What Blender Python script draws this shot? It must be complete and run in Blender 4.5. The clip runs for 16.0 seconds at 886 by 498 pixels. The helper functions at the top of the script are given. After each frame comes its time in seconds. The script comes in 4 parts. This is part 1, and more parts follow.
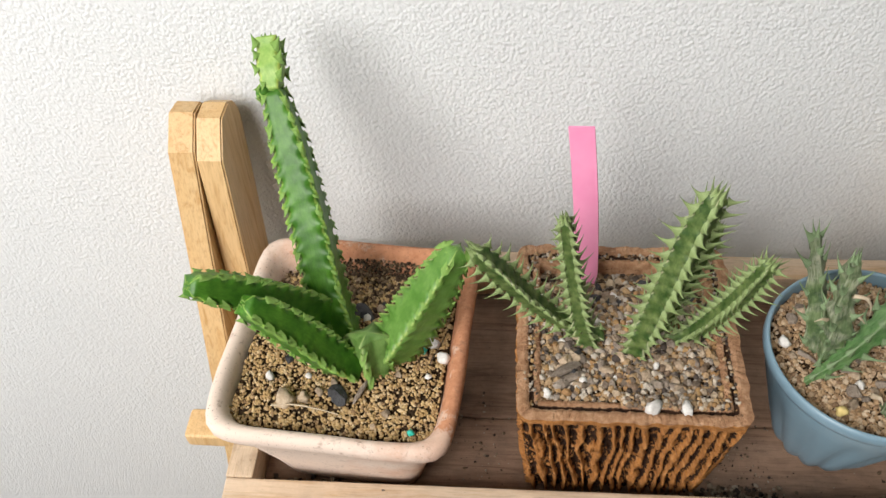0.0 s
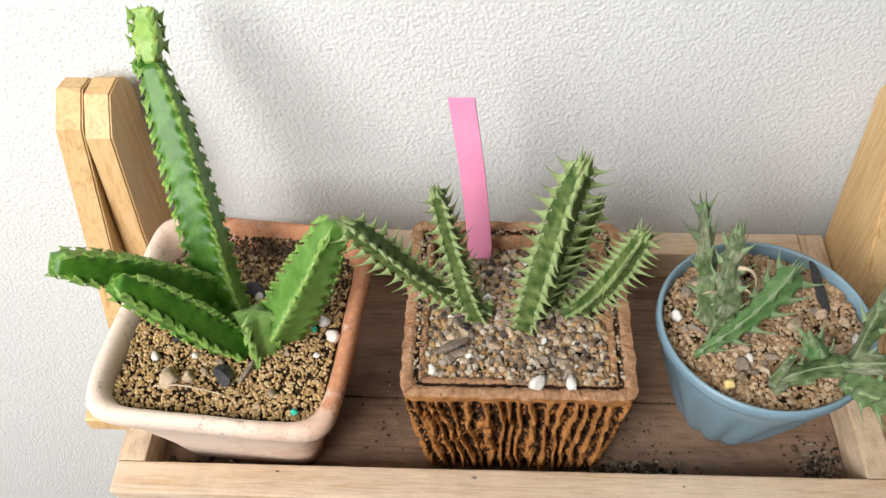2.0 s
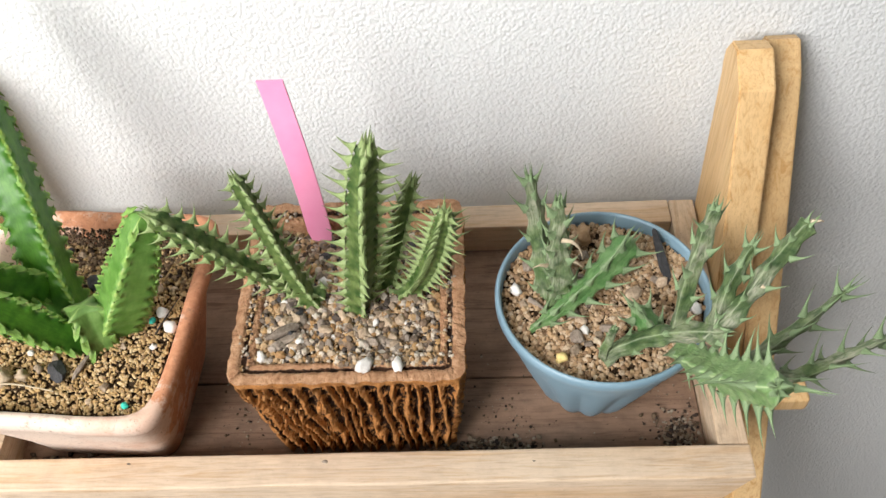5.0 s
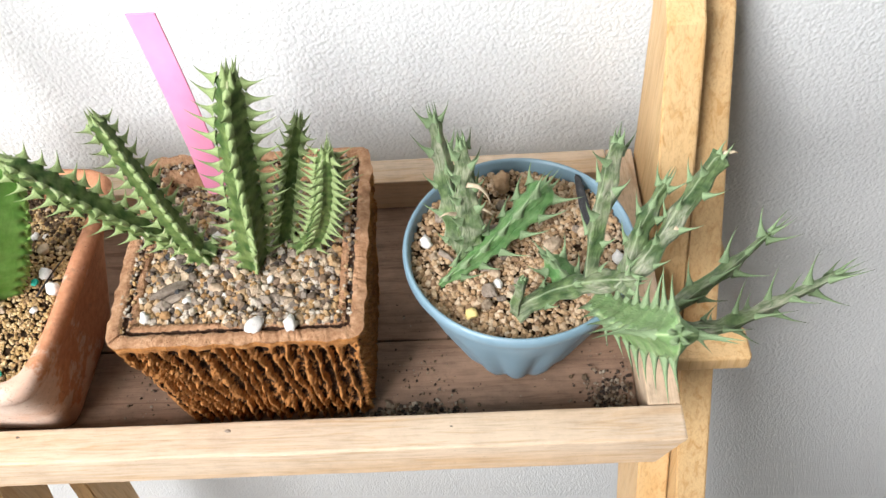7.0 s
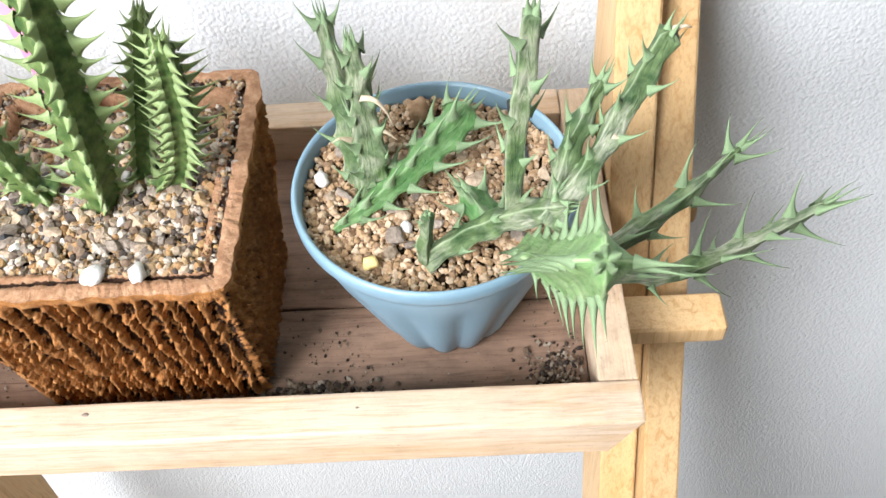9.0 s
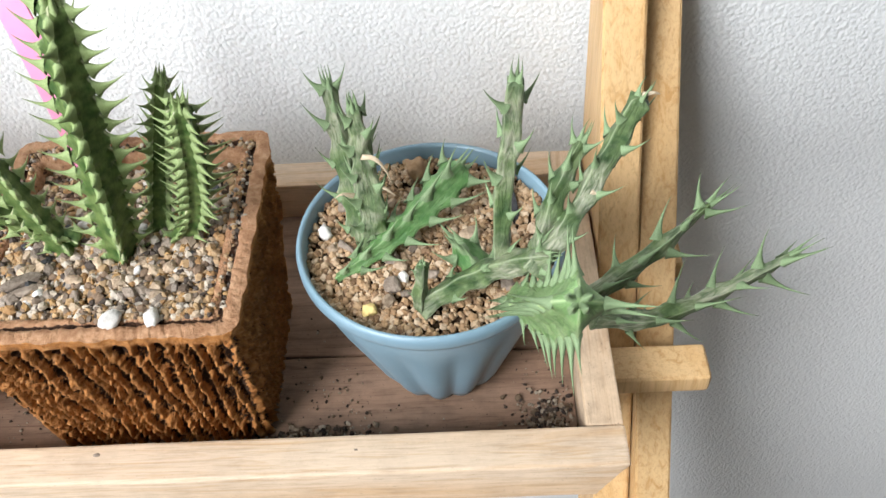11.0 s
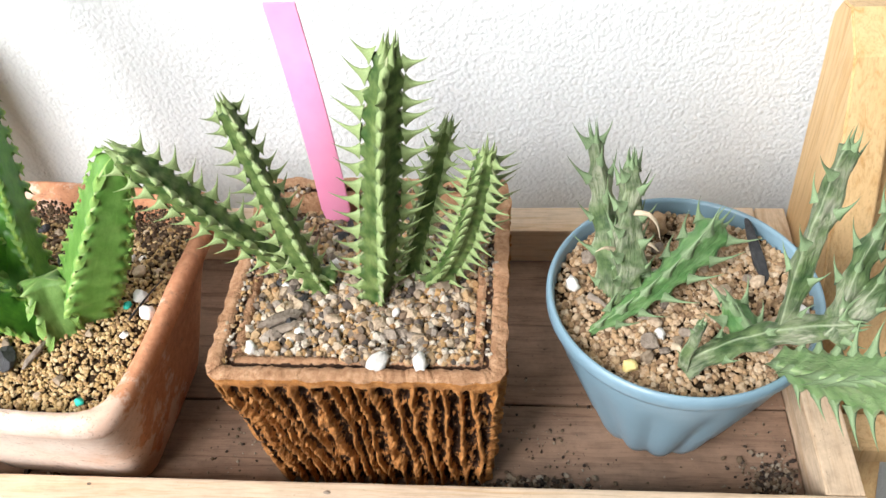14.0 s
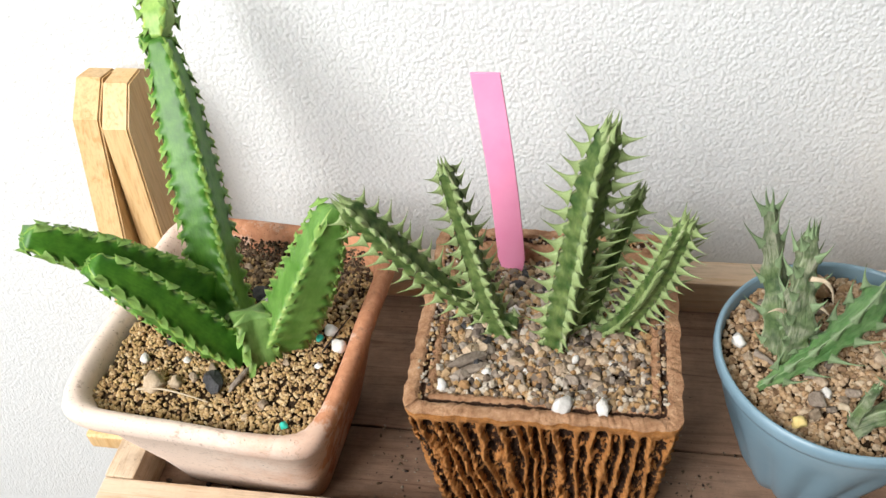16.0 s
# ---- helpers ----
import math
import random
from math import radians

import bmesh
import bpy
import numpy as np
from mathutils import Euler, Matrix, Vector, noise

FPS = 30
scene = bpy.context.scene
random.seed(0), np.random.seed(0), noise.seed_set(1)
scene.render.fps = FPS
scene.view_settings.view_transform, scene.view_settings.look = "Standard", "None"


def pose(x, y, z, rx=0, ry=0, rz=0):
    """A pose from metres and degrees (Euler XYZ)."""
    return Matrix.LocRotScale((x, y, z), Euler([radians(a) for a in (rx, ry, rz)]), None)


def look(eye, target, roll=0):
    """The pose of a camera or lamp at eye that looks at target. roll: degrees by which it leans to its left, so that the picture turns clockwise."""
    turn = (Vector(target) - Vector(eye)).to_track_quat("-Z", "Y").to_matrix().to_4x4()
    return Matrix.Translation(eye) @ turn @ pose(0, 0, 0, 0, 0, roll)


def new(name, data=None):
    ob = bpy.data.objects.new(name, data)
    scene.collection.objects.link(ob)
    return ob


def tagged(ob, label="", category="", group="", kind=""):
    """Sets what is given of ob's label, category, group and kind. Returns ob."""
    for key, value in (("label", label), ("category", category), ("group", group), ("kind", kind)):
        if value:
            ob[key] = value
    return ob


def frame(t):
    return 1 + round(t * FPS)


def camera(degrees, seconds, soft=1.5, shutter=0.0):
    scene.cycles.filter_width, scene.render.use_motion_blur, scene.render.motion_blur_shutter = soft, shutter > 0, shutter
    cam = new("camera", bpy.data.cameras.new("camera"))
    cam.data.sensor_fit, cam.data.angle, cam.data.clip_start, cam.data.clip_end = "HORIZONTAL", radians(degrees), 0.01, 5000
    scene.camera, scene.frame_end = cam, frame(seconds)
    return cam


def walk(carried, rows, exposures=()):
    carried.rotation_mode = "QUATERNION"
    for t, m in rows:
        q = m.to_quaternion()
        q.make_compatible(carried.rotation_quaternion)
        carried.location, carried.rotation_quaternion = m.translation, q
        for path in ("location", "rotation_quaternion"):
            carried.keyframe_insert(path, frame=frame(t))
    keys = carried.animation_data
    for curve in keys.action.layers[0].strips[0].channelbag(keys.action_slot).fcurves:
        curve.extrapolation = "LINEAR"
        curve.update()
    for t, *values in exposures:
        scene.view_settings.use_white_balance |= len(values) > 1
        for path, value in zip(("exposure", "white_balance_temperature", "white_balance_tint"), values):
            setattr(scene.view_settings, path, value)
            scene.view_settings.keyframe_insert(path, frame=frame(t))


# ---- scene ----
cam = camera(52.06, 16.0)
PATH = [
    (0, (-0.0608, -0.2265, 0.4729), (-0.0862, 0.0392, 0.1750), -2.73),
    (0.5, (-0.0603, -0.2265, 0.4641), (-0.0796, 0.0418, 0.1681), -1.52),
    (1, (-0.0454, -0.2252, 0.4650), (-0.0646, 0.0404, 0.1664), -1.55),
    (1.5, (-0.0257, -0.2252, 0.4683), (-0.0436, 0.0380, 0.1677), -1.69),
    (2, (-0.0142, -0.2230, 0.4622), (-0.0318, 0.0386, 0.1601), -2.11),
    (2.5, (-0.0080, -0.2219, 0.4627), (-0.0267, 0.0373, 0.1586), -2.58),
    (3, (0.0049, -0.2230, 0.4651), (-0.0131, 0.0365, 0.1612), -2.59),
    (3.5, (0.0264, -0.2193, 0.4620), (0.0081, 0.0386, 0.1569), -3.40),
    (4, (0.0390, -0.2132, 0.4597), (0.0207, 0.0409, 0.1514), -4.02),
    (6.5, (0.0975, -0.2152, 0.4461), (0.0829, 0.0344, 0.1339), -5.20),
    (7, (0.1052, -0.2029, 0.4214), (0.0911, 0.0413, 0.1050), -5.26),
    (7.5, (0.1270, -0.1908, 0.3861), (0.1122, 0.0528, 0.0691), -6.10),
    (8, (0.1274, -0.1823, 0.3554), (0.1143, 0.0585, 0.0363), -5.96),
    (8.5, (0.1303, -0.1732, 0.3399), (0.1174, 0.0684, 0.0213), -5.64),
    (9, (0.1374, -0.1760, 0.3418), (0.1246, 0.0709, 0.0274), -5.14),
    (9.5, (0.1425, -0.1848, 0.3459), (0.1303, 0.0767, 0.0434), -4.94),
    (12, (0.1388, -0.1950, 0.3600), (0.1221, 0.0768, 0.0669), -5.01),
    (12.5, (0.1187, -0.1955, 0.3614), (0.0968, 0.0804, 0.0727), -5.63),
    (13, (0.0915, -0.1922, 0.3595), (0.0621, 0.0850, 0.0726), -5.62),
    (13.5, (0.0761, -0.1891, 0.3603), (0.0424, 0.0889, 0.0746), -5.53),
    (14, (0.0641, -0.1916, 0.3645), (0.0281, 0.0873, 0.0800), -5.05),
    (14.5, (0.0444, -0.1968, 0.3759), (0.0038, 0.0796, 0.0895), -4.74),
    (15, (0.0369, -0.2036, 0.3842), (-0.0121, 0.0760, 0.1024), -5.29),
    (15.5, (0.0267, -0.2083, 0.3907), (-0.0305, 0.0740, 0.1132), -5.81),
    (16, (0.0199, -0.2105, 0.3955), (-0.0445, 0.0735, 0.1213), -6.21),
]
EXPOSURES = [(0, -0.24, 6600, 10), (2, -0.02, 6600, 10), (4, 0.17, 6550, 10), (6.5, 0.46, 6400, 10), (8, 0.86, 6150, 10), (9, 0.98, 6050, 10), (9.7, 0.76, 6100, 9), (12, 0.52, 6200, 9), (14, 0.62, 6300, 9), (16, 0.15, 6450, 9)]
walk(cam, [(t, look(eye, target, roll)) for t, eye, target, roll in PATH], EXPOSURES)

# ---- light ----
world = bpy.data.worlds.new("sky")
scene.world = world
world.use_nodes = True
wn = world.node_tree
sky = wn.nodes.new("ShaderNodeTexSky")
sky.sky_type, sky.sun_disc = "NISHITA", False
SUN_FROM = Vector((-0.40, -0.78, 0.78)).normalized()  # the bright side of the sky outside
sky.sun_elevation = math.asin(SUN_FROM.z)
sky.sun_rotation = math.atan2(SUN_FROM.x, SUN_FROM.y)
sky.air_density, sky.dust_density = 1.0, 1.5
wn.links.new(sky.outputs[0], wn.nodes["Background"].inputs[0])
wn.nodes["Background"].inputs[1].default_value = 0.12
# daylight from a high window in front of the wall; a low unseen fill is added at its left end
SOUTH, WEST = -1.15, -1.45
WINDOW = ((-1.42, -0.38), (0.68, 1.95))
SIDE_FILL = ((-1.10, -0.25), (-0.50, 1.20))


def daylight(name, width, height, energy, at, aim):
    ob = new(name, bpy.data.lights.new(name, "AREA"))
    ob.data.shape, ob.data.size, ob.data.size_y = "RECTANGLE", width, height
    ob.data.energy, ob.data.color = energy, (1.0, 0.980, 0.978)
    ob.matrix_world = look(at, aim)


def middle(span):
    return sum(span) / 2


daylight("window_daylight", WINDOW[0][1] - WINDOW[0][0], WINDOW[1][1] - WINDOW[1][0], 84.0, (middle(WINDOW[0]), SOUTH - 0.03, middle(WINDOW[1])), (middle(WINDOW[0]), 1, middle(WINDOW[1])))
daylight("side_daylight", SIDE_FILL[0][1] - SIDE_FILL[0][0], SIDE_FILL[1][1] - SIDE_FILL[1][0], 7.5, (WEST - 0.03, middle(SIDE_FILL[0]), middle(SIDE_FILL[1])), (1, middle(SIDE_FILL[0]), middle(SIDE_FILL[1])))


# ---- materials ----
def ramp(nt, fac, stops):
    r = nt.nodes.new("ShaderNodeValToRGB")
    els = r.color_ramp.elements
    while len(els) < len(stops):
        els.new(0.5)
    for e, (p, c) in zip(els, stops):
        e.position, e.color = p, (*c, 1)
    nt.links.new(fac, r.inputs[0])
    return r.outputs[0]


def tex(nt, kind, vec, scale, detail=4, rough=0.6, dist=0.0):
    n = nt.nodes.new("ShaderNodeTexNoise" if kind == "noise" else "ShaderNodeTexVoronoi")
    n.inputs["Scale"].default_value = scale
    n.inputs["Detail"].default_value = detail
    n.inputs["Roughness"].default_value = rough
    if kind == "noise":
        n.inputs["Distortion"].default_value = dist
    nt.links.new(vec, n.inputs["Vector"])
    return n.outputs["Fac"] if kind == "noise" else n.outputs["Distance"]


def mapped(nt, stretch=(1, 1, 1), turn=(0, 0, 0)):
    co, mp = nt.nodes.new("ShaderNodeTexCoord"), nt.nodes.new("ShaderNodeMapping")
    mp.inputs["Scale"].default_value = stretch
    mp.inputs["Rotation"].default_value = [radians(a) for a in turn]
    nt.links.new(co.outputs["Object"], mp.inputs[0])
    return mp.outputs[0]


def mix(nt, fac, a, b, mode="MIX"):
    m = nt.nodes.new("ShaderNodeMix")
    m.data_type, m.blend_type = "RGBA", mode
    for sock, v in ((m.inputs[0], fac), (m.inputs[6], a), (m.inputs[7], b)):
        if isinstance(v, (int, float)):
            sock.default_value = v
        elif isinstance(v, tuple):
            sock.default_value = (*v, 1)
        else:
            nt.links.new(v, sock)
    return m.outputs[2]


def bumped(nt, bsdf, fac, strength, depth):
    b = nt.nodes.new("ShaderNodeBump")
    b.inputs["Strength"].default_value, b.inputs["Distance"].default_value = strength, depth
    nt.links.new(fac, b.inputs["Height"])
    old = bsdf.inputs["Normal"]
    if old.is_linked:
        nt.links.new(old.links[0].from_socket, b.inputs["Normal"])
    nt.links.new(b.outputs[0], old)


def start(name, rough=0.6, spec=0.5):
    m = bpy.data.materials.new(name)
    m.use_nodes = True
    nt = m.node_tree
    bsdf = nt.nodes["Principled BSDF"]
    bsdf.inputs["Roughness"].default_value = rough
    bsdf.inputs["Specular IOR Level"].default_value = spec
    return m, nt, bsdf


def plaster():
    m, nt, bs = start("plaster", 0.85, 0.2)
    v = mapped(nt)
    big = tex(nt, "noise", v, 9, 3)
    lump = nt.nodes.new("ShaderNodeMath")
    lump.operation = "MULTIPLY_ADD"
    lump.inputs[1].default_value = -0.55
    nt.links.new(tex(nt, "voronoi", v, 430, 0), lump.inputs[0])
    nt.links.new(tex(nt, "noise", v, 330, 4, 0.65), lump.inputs[2])
    fine = lump.outputs[0]
    col = mix(nt, big, (0.635, 0.655, 0.650), (0.675, 0.69, 0.682))
    col = mix(nt, ramp(nt, fine, [(0.05, (0.14, 0.14, 0.14)), (0.25, (0, 0, 0))]), col, (0.50, 0.50, 0.50))
    nt.links.new(col, bs.inputs[0])
    bumped(nt, bs, ramp(nt, fine, [(0.0, (0, 0, 0)), (0.50, (1, 1, 1))]), 0.50, 0.0011)
    bumped(nt, bs, tex(nt, "noise", v, 1100, 3), 0.25, 0.0003)
    return m


def wood(name, light, dark, stain=None, along="x", rough=0.6, knots=0.0, grime=0.0):
    m, nt, bs = start(name, rough, 0.22)
    st = {"x": (9, 130, 130), "z": (130, 130, 9), "y": (130, 9, 130)}[along]
    v, plain = mapped(nt, st), mapped(nt)
    grain = tex(nt, "noise", v, 1.6, 6, 0.65, 1.2)
    fine = tex(nt, "noise", v, 7.0, 3, 0.6)
    wide = tex(nt, "noise", mapped(nt, tuple(s * 0.25 for s in st)), 1.0, 3)
    info = nt.nodes.new("ShaderNodeObjectInfo")
    col = ramp(nt, grain, [(0.32, dark), (0.5, light), (0.75, tuple(min(1, c * 1.12) for c in light))])
    col = mix(nt, ramp(nt, wide, [(0.45, (0, 0, 0)), (0.75, (0.6, 0.6, 0.6))]), col, stain or dark)
    col = mix(nt, ramp(nt, fine, [(0.3, (0.35, 0.35, 0.35)), (0.5, (0, 0, 0))]), col, tuple(c * 0.6 for c in dark))
    if grime:
        g = tex(nt, "noise", plain, 45, 5, 0.75)
        col = mix(nt, ramp(nt, g, [(0.42, (0, 0, 0)), (0.72, (grime, grime, grime))]), col, (0.05, 0.037, 0.028))
        sp = tex(nt, "noise", plain, 700, 2)
        col = mix(nt, ramp(nt, sp, [(0.66, (0, 0, 0)), (0.72, (grime, grime, grime))]), col, (0.03, 0.022, 0.018))
    vary = nt.nodes.new("ShaderNodeHueSaturation")
    mr = nt.nodes.new("ShaderNodeMapRange")
    mr.inputs[3].default_value, mr.inputs[4].default_value = 0.88, 1.1
    nt.links.new(info.outputs["Random"], mr.inputs[0])
    nt.links.new(mr.outputs[0], vary.inputs["Value"])
    nt.links.new(col, vary.inputs["Color"])
    nt.links.new(vary.outputs[0], bs.inputs[0])
    bumped(nt, bs, grain, 0.35, 0.0006)
    bumped(nt, bs, fine, 0.25, 0.0003)
    return m


def speckled(name, stops, scale, rough=0.7, spec=0.4, bump=0.3, depth=0.0008, spots=None, spot_at=0.66, spot_scale=60, island=0.0, obj=0.0):
    m, nt, bs = start(name, rough, spec)
    v = mapped(nt)
    a = tex(nt, "noise", v, scale, 5, 0.62)
    col = ramp(nt, a, stops)
    if spots:
        b = tex(nt, "noise", v, spot_scale, 4, 0.7)
        col = mix(nt, ramp(nt, b, [(spot_at - 0.06, (0, 0, 0)), (spot_at + 0.04, (1, 1, 1))]), col, spots)
    if island or obj:
        src = nt.nodes.new("ShaderNodeNewGeometry").outputs["Random Per Island"] if island else nt.nodes.new("ShaderNodeObjectInfo").outputs["Random"]
        hs, mr = nt.nodes.new("ShaderNodeHueSaturation"), nt.nodes.new("ShaderNodeMapRange")
        k = island or obj
        mr.inputs[3].default_value, mr.inputs[4].default_value = 1 - k, 1 + k
        nt.links.new(src, mr.inputs[0])
        nt.links.new(mr.outputs[0], hs.inputs["Value"])
        nt.links.new(col, hs.inputs["Color"])
        col = hs.outputs[0]
    nt.links.new(col, bs.inputs[0])
    bumped(nt, bs, tex(nt, "noise", v, scale * 3, 4, 0.6), bump, depth)
    return m


def granule(name, palette, rough=0.9):
    """Loose grains: each grain takes one colour of the palette."""
    m, nt, bs = start(name, rough, 0.10)
    isl = nt.nodes.new("ShaderNodeNewGeometry").outputs["Random Per Island"]
    stops = [(i / len(palette), c) for i, c in enumerate(palette)]
    col = ramp(nt, isl, stops)
    nt.nodes[-1].color_ramp.interpolation = "CONSTANT"
    v = mapped(nt)
    n = tex(nt, "noise", v, 900, 3)
    col = mix(nt, 0.35, col, ramp(nt, n, [(0.3, (0.45, 0.45, 0.45)), (0.7, (1, 1, 1))]), "MULTIPLY")
    nt.links.new(col, bs.inputs[0])
    bumped(nt, bs, n, 0.5, 0.0004)
    return m


def flesh(name, dark, mid, pale, rough=0.5, scale=220, streak=0.5, corky=0.0, edge=0.72, cork=(0.33, 0.315, 0.235)):
    """Succulent skin: mottled green, streaked along the stem, paler along the edges of the ribs."""
    m, nt, bs = start(name, rough, 0.30)
    v = mapped(nt)
    sk = nt.nodes.new("ShaderNodeAttribute")
    sk.attribute_name = "skin"
    lines = tex(nt, "noise", sk.outputs["Vector"], 520, 4, 0.65, 0.8)
    a = tex(nt, "noise", v, scale, 4, 0.6)
    col = ramp(nt, a, [(0.35, dark), (0.65, mid)])
    col = mix(nt, ramp(nt, lines, [(0.36, (0.35, 0.35, 0.35)), (0.55, (0, 0, 0))]), col, tuple(c * 0.75 for c in dark))
    at = nt.nodes.new("ShaderNodeAttribute")
    at.attribute_name = "rib"
    col = mix(nt, ramp(nt, at.outputs["Fac"], [(edge, (0, 0, 0)), (min(0.99, edge + 0.18), (streak, streak, streak))]), col, pale)
    if corky:
        patch = tex(nt, "noise", v, 60, 3, 0.6, 0.5)
        patchy = ramp(nt, patch, [(0.40, (0, 0, 0)), (0.62, (corky, corky, corky))])
        col = mix(nt, mix(nt, 1.0, patchy, ramp(nt, lines, [(0.40, (0.15, 0.15, 0.15)), (0.66, (1, 1, 1))]), "MULTIPLY"), col, cork)
    nt.links.new(col, bs.inputs[0])
    bs.inputs["Subsurface Weight"].default_value = 0.08
    bs.inputs["Subsurface Radius"].default_value = (0.002, 0.004, 0.001)
    bs.inputs["Subsurface Scale"].default_value = 0.4
    bumped(nt, bs, lines, 0.15 + 0.5 * (corky > 0.1), 0.0004 + 0.0008 * (corky > 0.1))
    bumped(nt, bs, tex(nt, "noise", v, 330, 5, 0.7), 0.25, 0.0006)
    return m


def terracotta():
    m, nt, bs = start("terracotta", 0.8, 0.25)
    v = mapped(nt)
    n1, n2 = tex(nt, "noise", v, 34, 6, 0.75), tex(nt, "noise", v, 260, 4, 0.6)
    col = ramp(nt, n2, [(0.3, (0.40, 0.17, 0.085)), (0.7, (0.56, 0.27, 0.15))])
    # lime bloom, thickest on the weathered front and left side
    sep = nt.nodes.new("ShaderNodeSeparateXYZ")
    nt.links.new(v, sep.inputs[0])
    k = nt.nodes.new("ShaderNodeMath")
    k.operation = "MULTIPLY_ADD"
    k.inputs[1].default_value, k.inputs[2].default_value = -7.0, -0.92
    nt.links.new(sep.outputs[1], k.inputs[0])
    k2 = nt.nodes.new("ShaderNodeMath")
    k2.operation = "MULTIPLY_ADD"
    k2.inputs[1].default_value = -11.0
    nt.links.new(sep.outputs[0], k2.inputs[0])
    nt.links.new(k.outputs[0], k2.inputs[2])
    s = nt.nodes.new("ShaderNodeMath")
    s.operation = "MULTIPLY_ADD"
    s.inputs[1].default_value = 2.0
    nt.links.new(n1, s.inputs[0])
    nt.links.new(k2.outputs[0], s.inputs[2])
    col = mix(nt, ramp(nt, s.outputs[0], [(0.90, (0, 0, 0)), (1.0, (0.5, 0.5, 0.5)), (1.0, (0.5, 0.5, 0.5))]), col, (0.67, 0.56, 0.47))
    s2 = nt.nodes.new("ShaderNodeMath")
    s2.operation = "MULTIPLY"
    s2.inputs[1].default_value = 0.5
    nt.links.new(s.outputs[0], s2.inputs[0])
    col = mix(nt, ramp(nt, s2.outputs[0], [(0.58, (0, 0, 0)), (0.80, (0.70, 0.70, 0.70))]), col, (0.72, 0.62, 0.53))
    sp = tex(nt, "noise", v, 170, 4, 0.8)
    col = mix(nt, ramp(nt, sp, [(0.57, (0, 0, 0)), (0.70, (0.6, 0.6, 0.6))]), col, (0.20, 0.12, 0.08))
    sp2 = tex(nt, "noise", v, 900, 2, 0.6)
    col = mix(nt, ramp(nt, sp2, [(0.66, (0, 0, 0)), (0.72, (0.8, 0.8, 0.8))]), col, (0.06, 0.045, 0.035))
    nt.links.new(col, bs.inputs[0])
    bumped(nt, bs, n2, 0.3, 0.0008)
    return m


def bark_glaze(name="bark_glaze", worn=0.0):
    m, nt, bs = start(name, 0.70, 0.20)
    v = mapped(nt)
    at = nt.nodes.new("ShaderNodeAttribute")
    at.attribute_name = "slip"
    n = tex(nt, "noise", v, 230, 5, 0.7)
    ridge = ramp(nt, n, [(0.3, (0.22, 0.092, 0.030)), (0.55, (0.47, 0.200, 0.055)), (0.75, (0.63, 0.36, 0.155))])
    if worn:
        ridge = mix(nt, worn, ridge, ramp(nt, n, [(0.35, (0.30, 0.165, 0.095)), (0.7, (0.52, 0.37, 0.26))]))
    # hollows go near black: dark slip, with the grooves' shade put into the colour
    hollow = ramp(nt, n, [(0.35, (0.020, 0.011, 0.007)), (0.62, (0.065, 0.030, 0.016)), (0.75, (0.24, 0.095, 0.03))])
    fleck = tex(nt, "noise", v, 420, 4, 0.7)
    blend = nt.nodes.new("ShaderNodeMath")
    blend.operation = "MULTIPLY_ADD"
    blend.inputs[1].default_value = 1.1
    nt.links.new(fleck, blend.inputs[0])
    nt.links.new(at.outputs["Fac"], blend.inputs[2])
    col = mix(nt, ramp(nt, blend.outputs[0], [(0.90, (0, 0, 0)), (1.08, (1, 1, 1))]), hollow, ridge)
    nt.links.new(col, bs.inputs[0])
    bumped(nt, bs, tex(nt, "noise", v, 650, 5, 0.75), 0.9, 0.0016)
    return m


PLASTER = plaster()
PINE = wood("pale_pine", (0.66, 0.525, 0.385), (0.55, 0.38, 0.225), (0.60, 0.37, 0.175), grime=0.2)
PINE_END = wood("pine_side", (0.60, 0.465, 0.325), (0.46, 0.315, 0.19), None, "y", grime=0.4)
POST = wood("varnished_pine", (0.60, 0.41, 0.205), (0.47, 0.275, 0.105), (0.56, 0.32, 0.115), "z", 0.42)
PLANK = wood("weathered_plank", (0.210, 0.128, 0.083), (0.110, 0.062, 0.039), (0.255, 0.172, 0.122), grime=0.5, rough=0.75)
CLAY = terracotta()
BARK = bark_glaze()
BARK_RIM = bark_glaze("worn_bark_glaze", 0.62)
BLUE = speckled("blue_plastic", [(0.3, (0.160, 0.255, 0.315)), (0.7, (0.185, 0.285, 0.345))], 30, 0.38, 0.5, 0.1, 0.0004, (0.15, 0.20, 0.22), 0.74, 300)
PINK = speckled("pink_plastic", [(0.3, (0.80, 0.27, 0.45)), (0.7, (0.84, 0.32, 0.50))], 60, 0.4, 0.4, 0.08, 0.0003)
SOIL_L = granule("fine_akadama", [(0.469, 0.322, 0.147), (0.412, 0.271, 0.119), (0.531, 0.379, 0.186), (0.350, 0.226, 0.104), (0.492, 0.345, 0.181), (0.441, 0.296, 0.133), (0.282, 0.181, 0.096), (0.565, 0.429, 0.249)])
SOIL_M = granule("mixed_grit", [(0.344, 0.237, 0.132), (0.42, 0.33, 0.23), (0.330, 0.195, 0.090), (0.15, 0.115, 0.085), (0.50, 0.43, 0.34), (0.36, 0.225, 0.10), (0.075, 0.06, 0.05), (0.41, 0.275, 0.145), (0.20, 0.14, 0.095), (0.30, 0.255, 0.21), (0.45, 0.40, 0.33), (0.39, 0.27, 0.155)])
SOIL_R = granule("tan_akadama", [(0.430, 0.300, 0.175), (0.378, 0.250, 0.138), (0.473, 0.350, 0.225), (0.327, 0.212, 0.116), (0.447, 0.322, 0.205), (0.241, 0.154, 0.090), (0.499, 0.390, 0.270)])
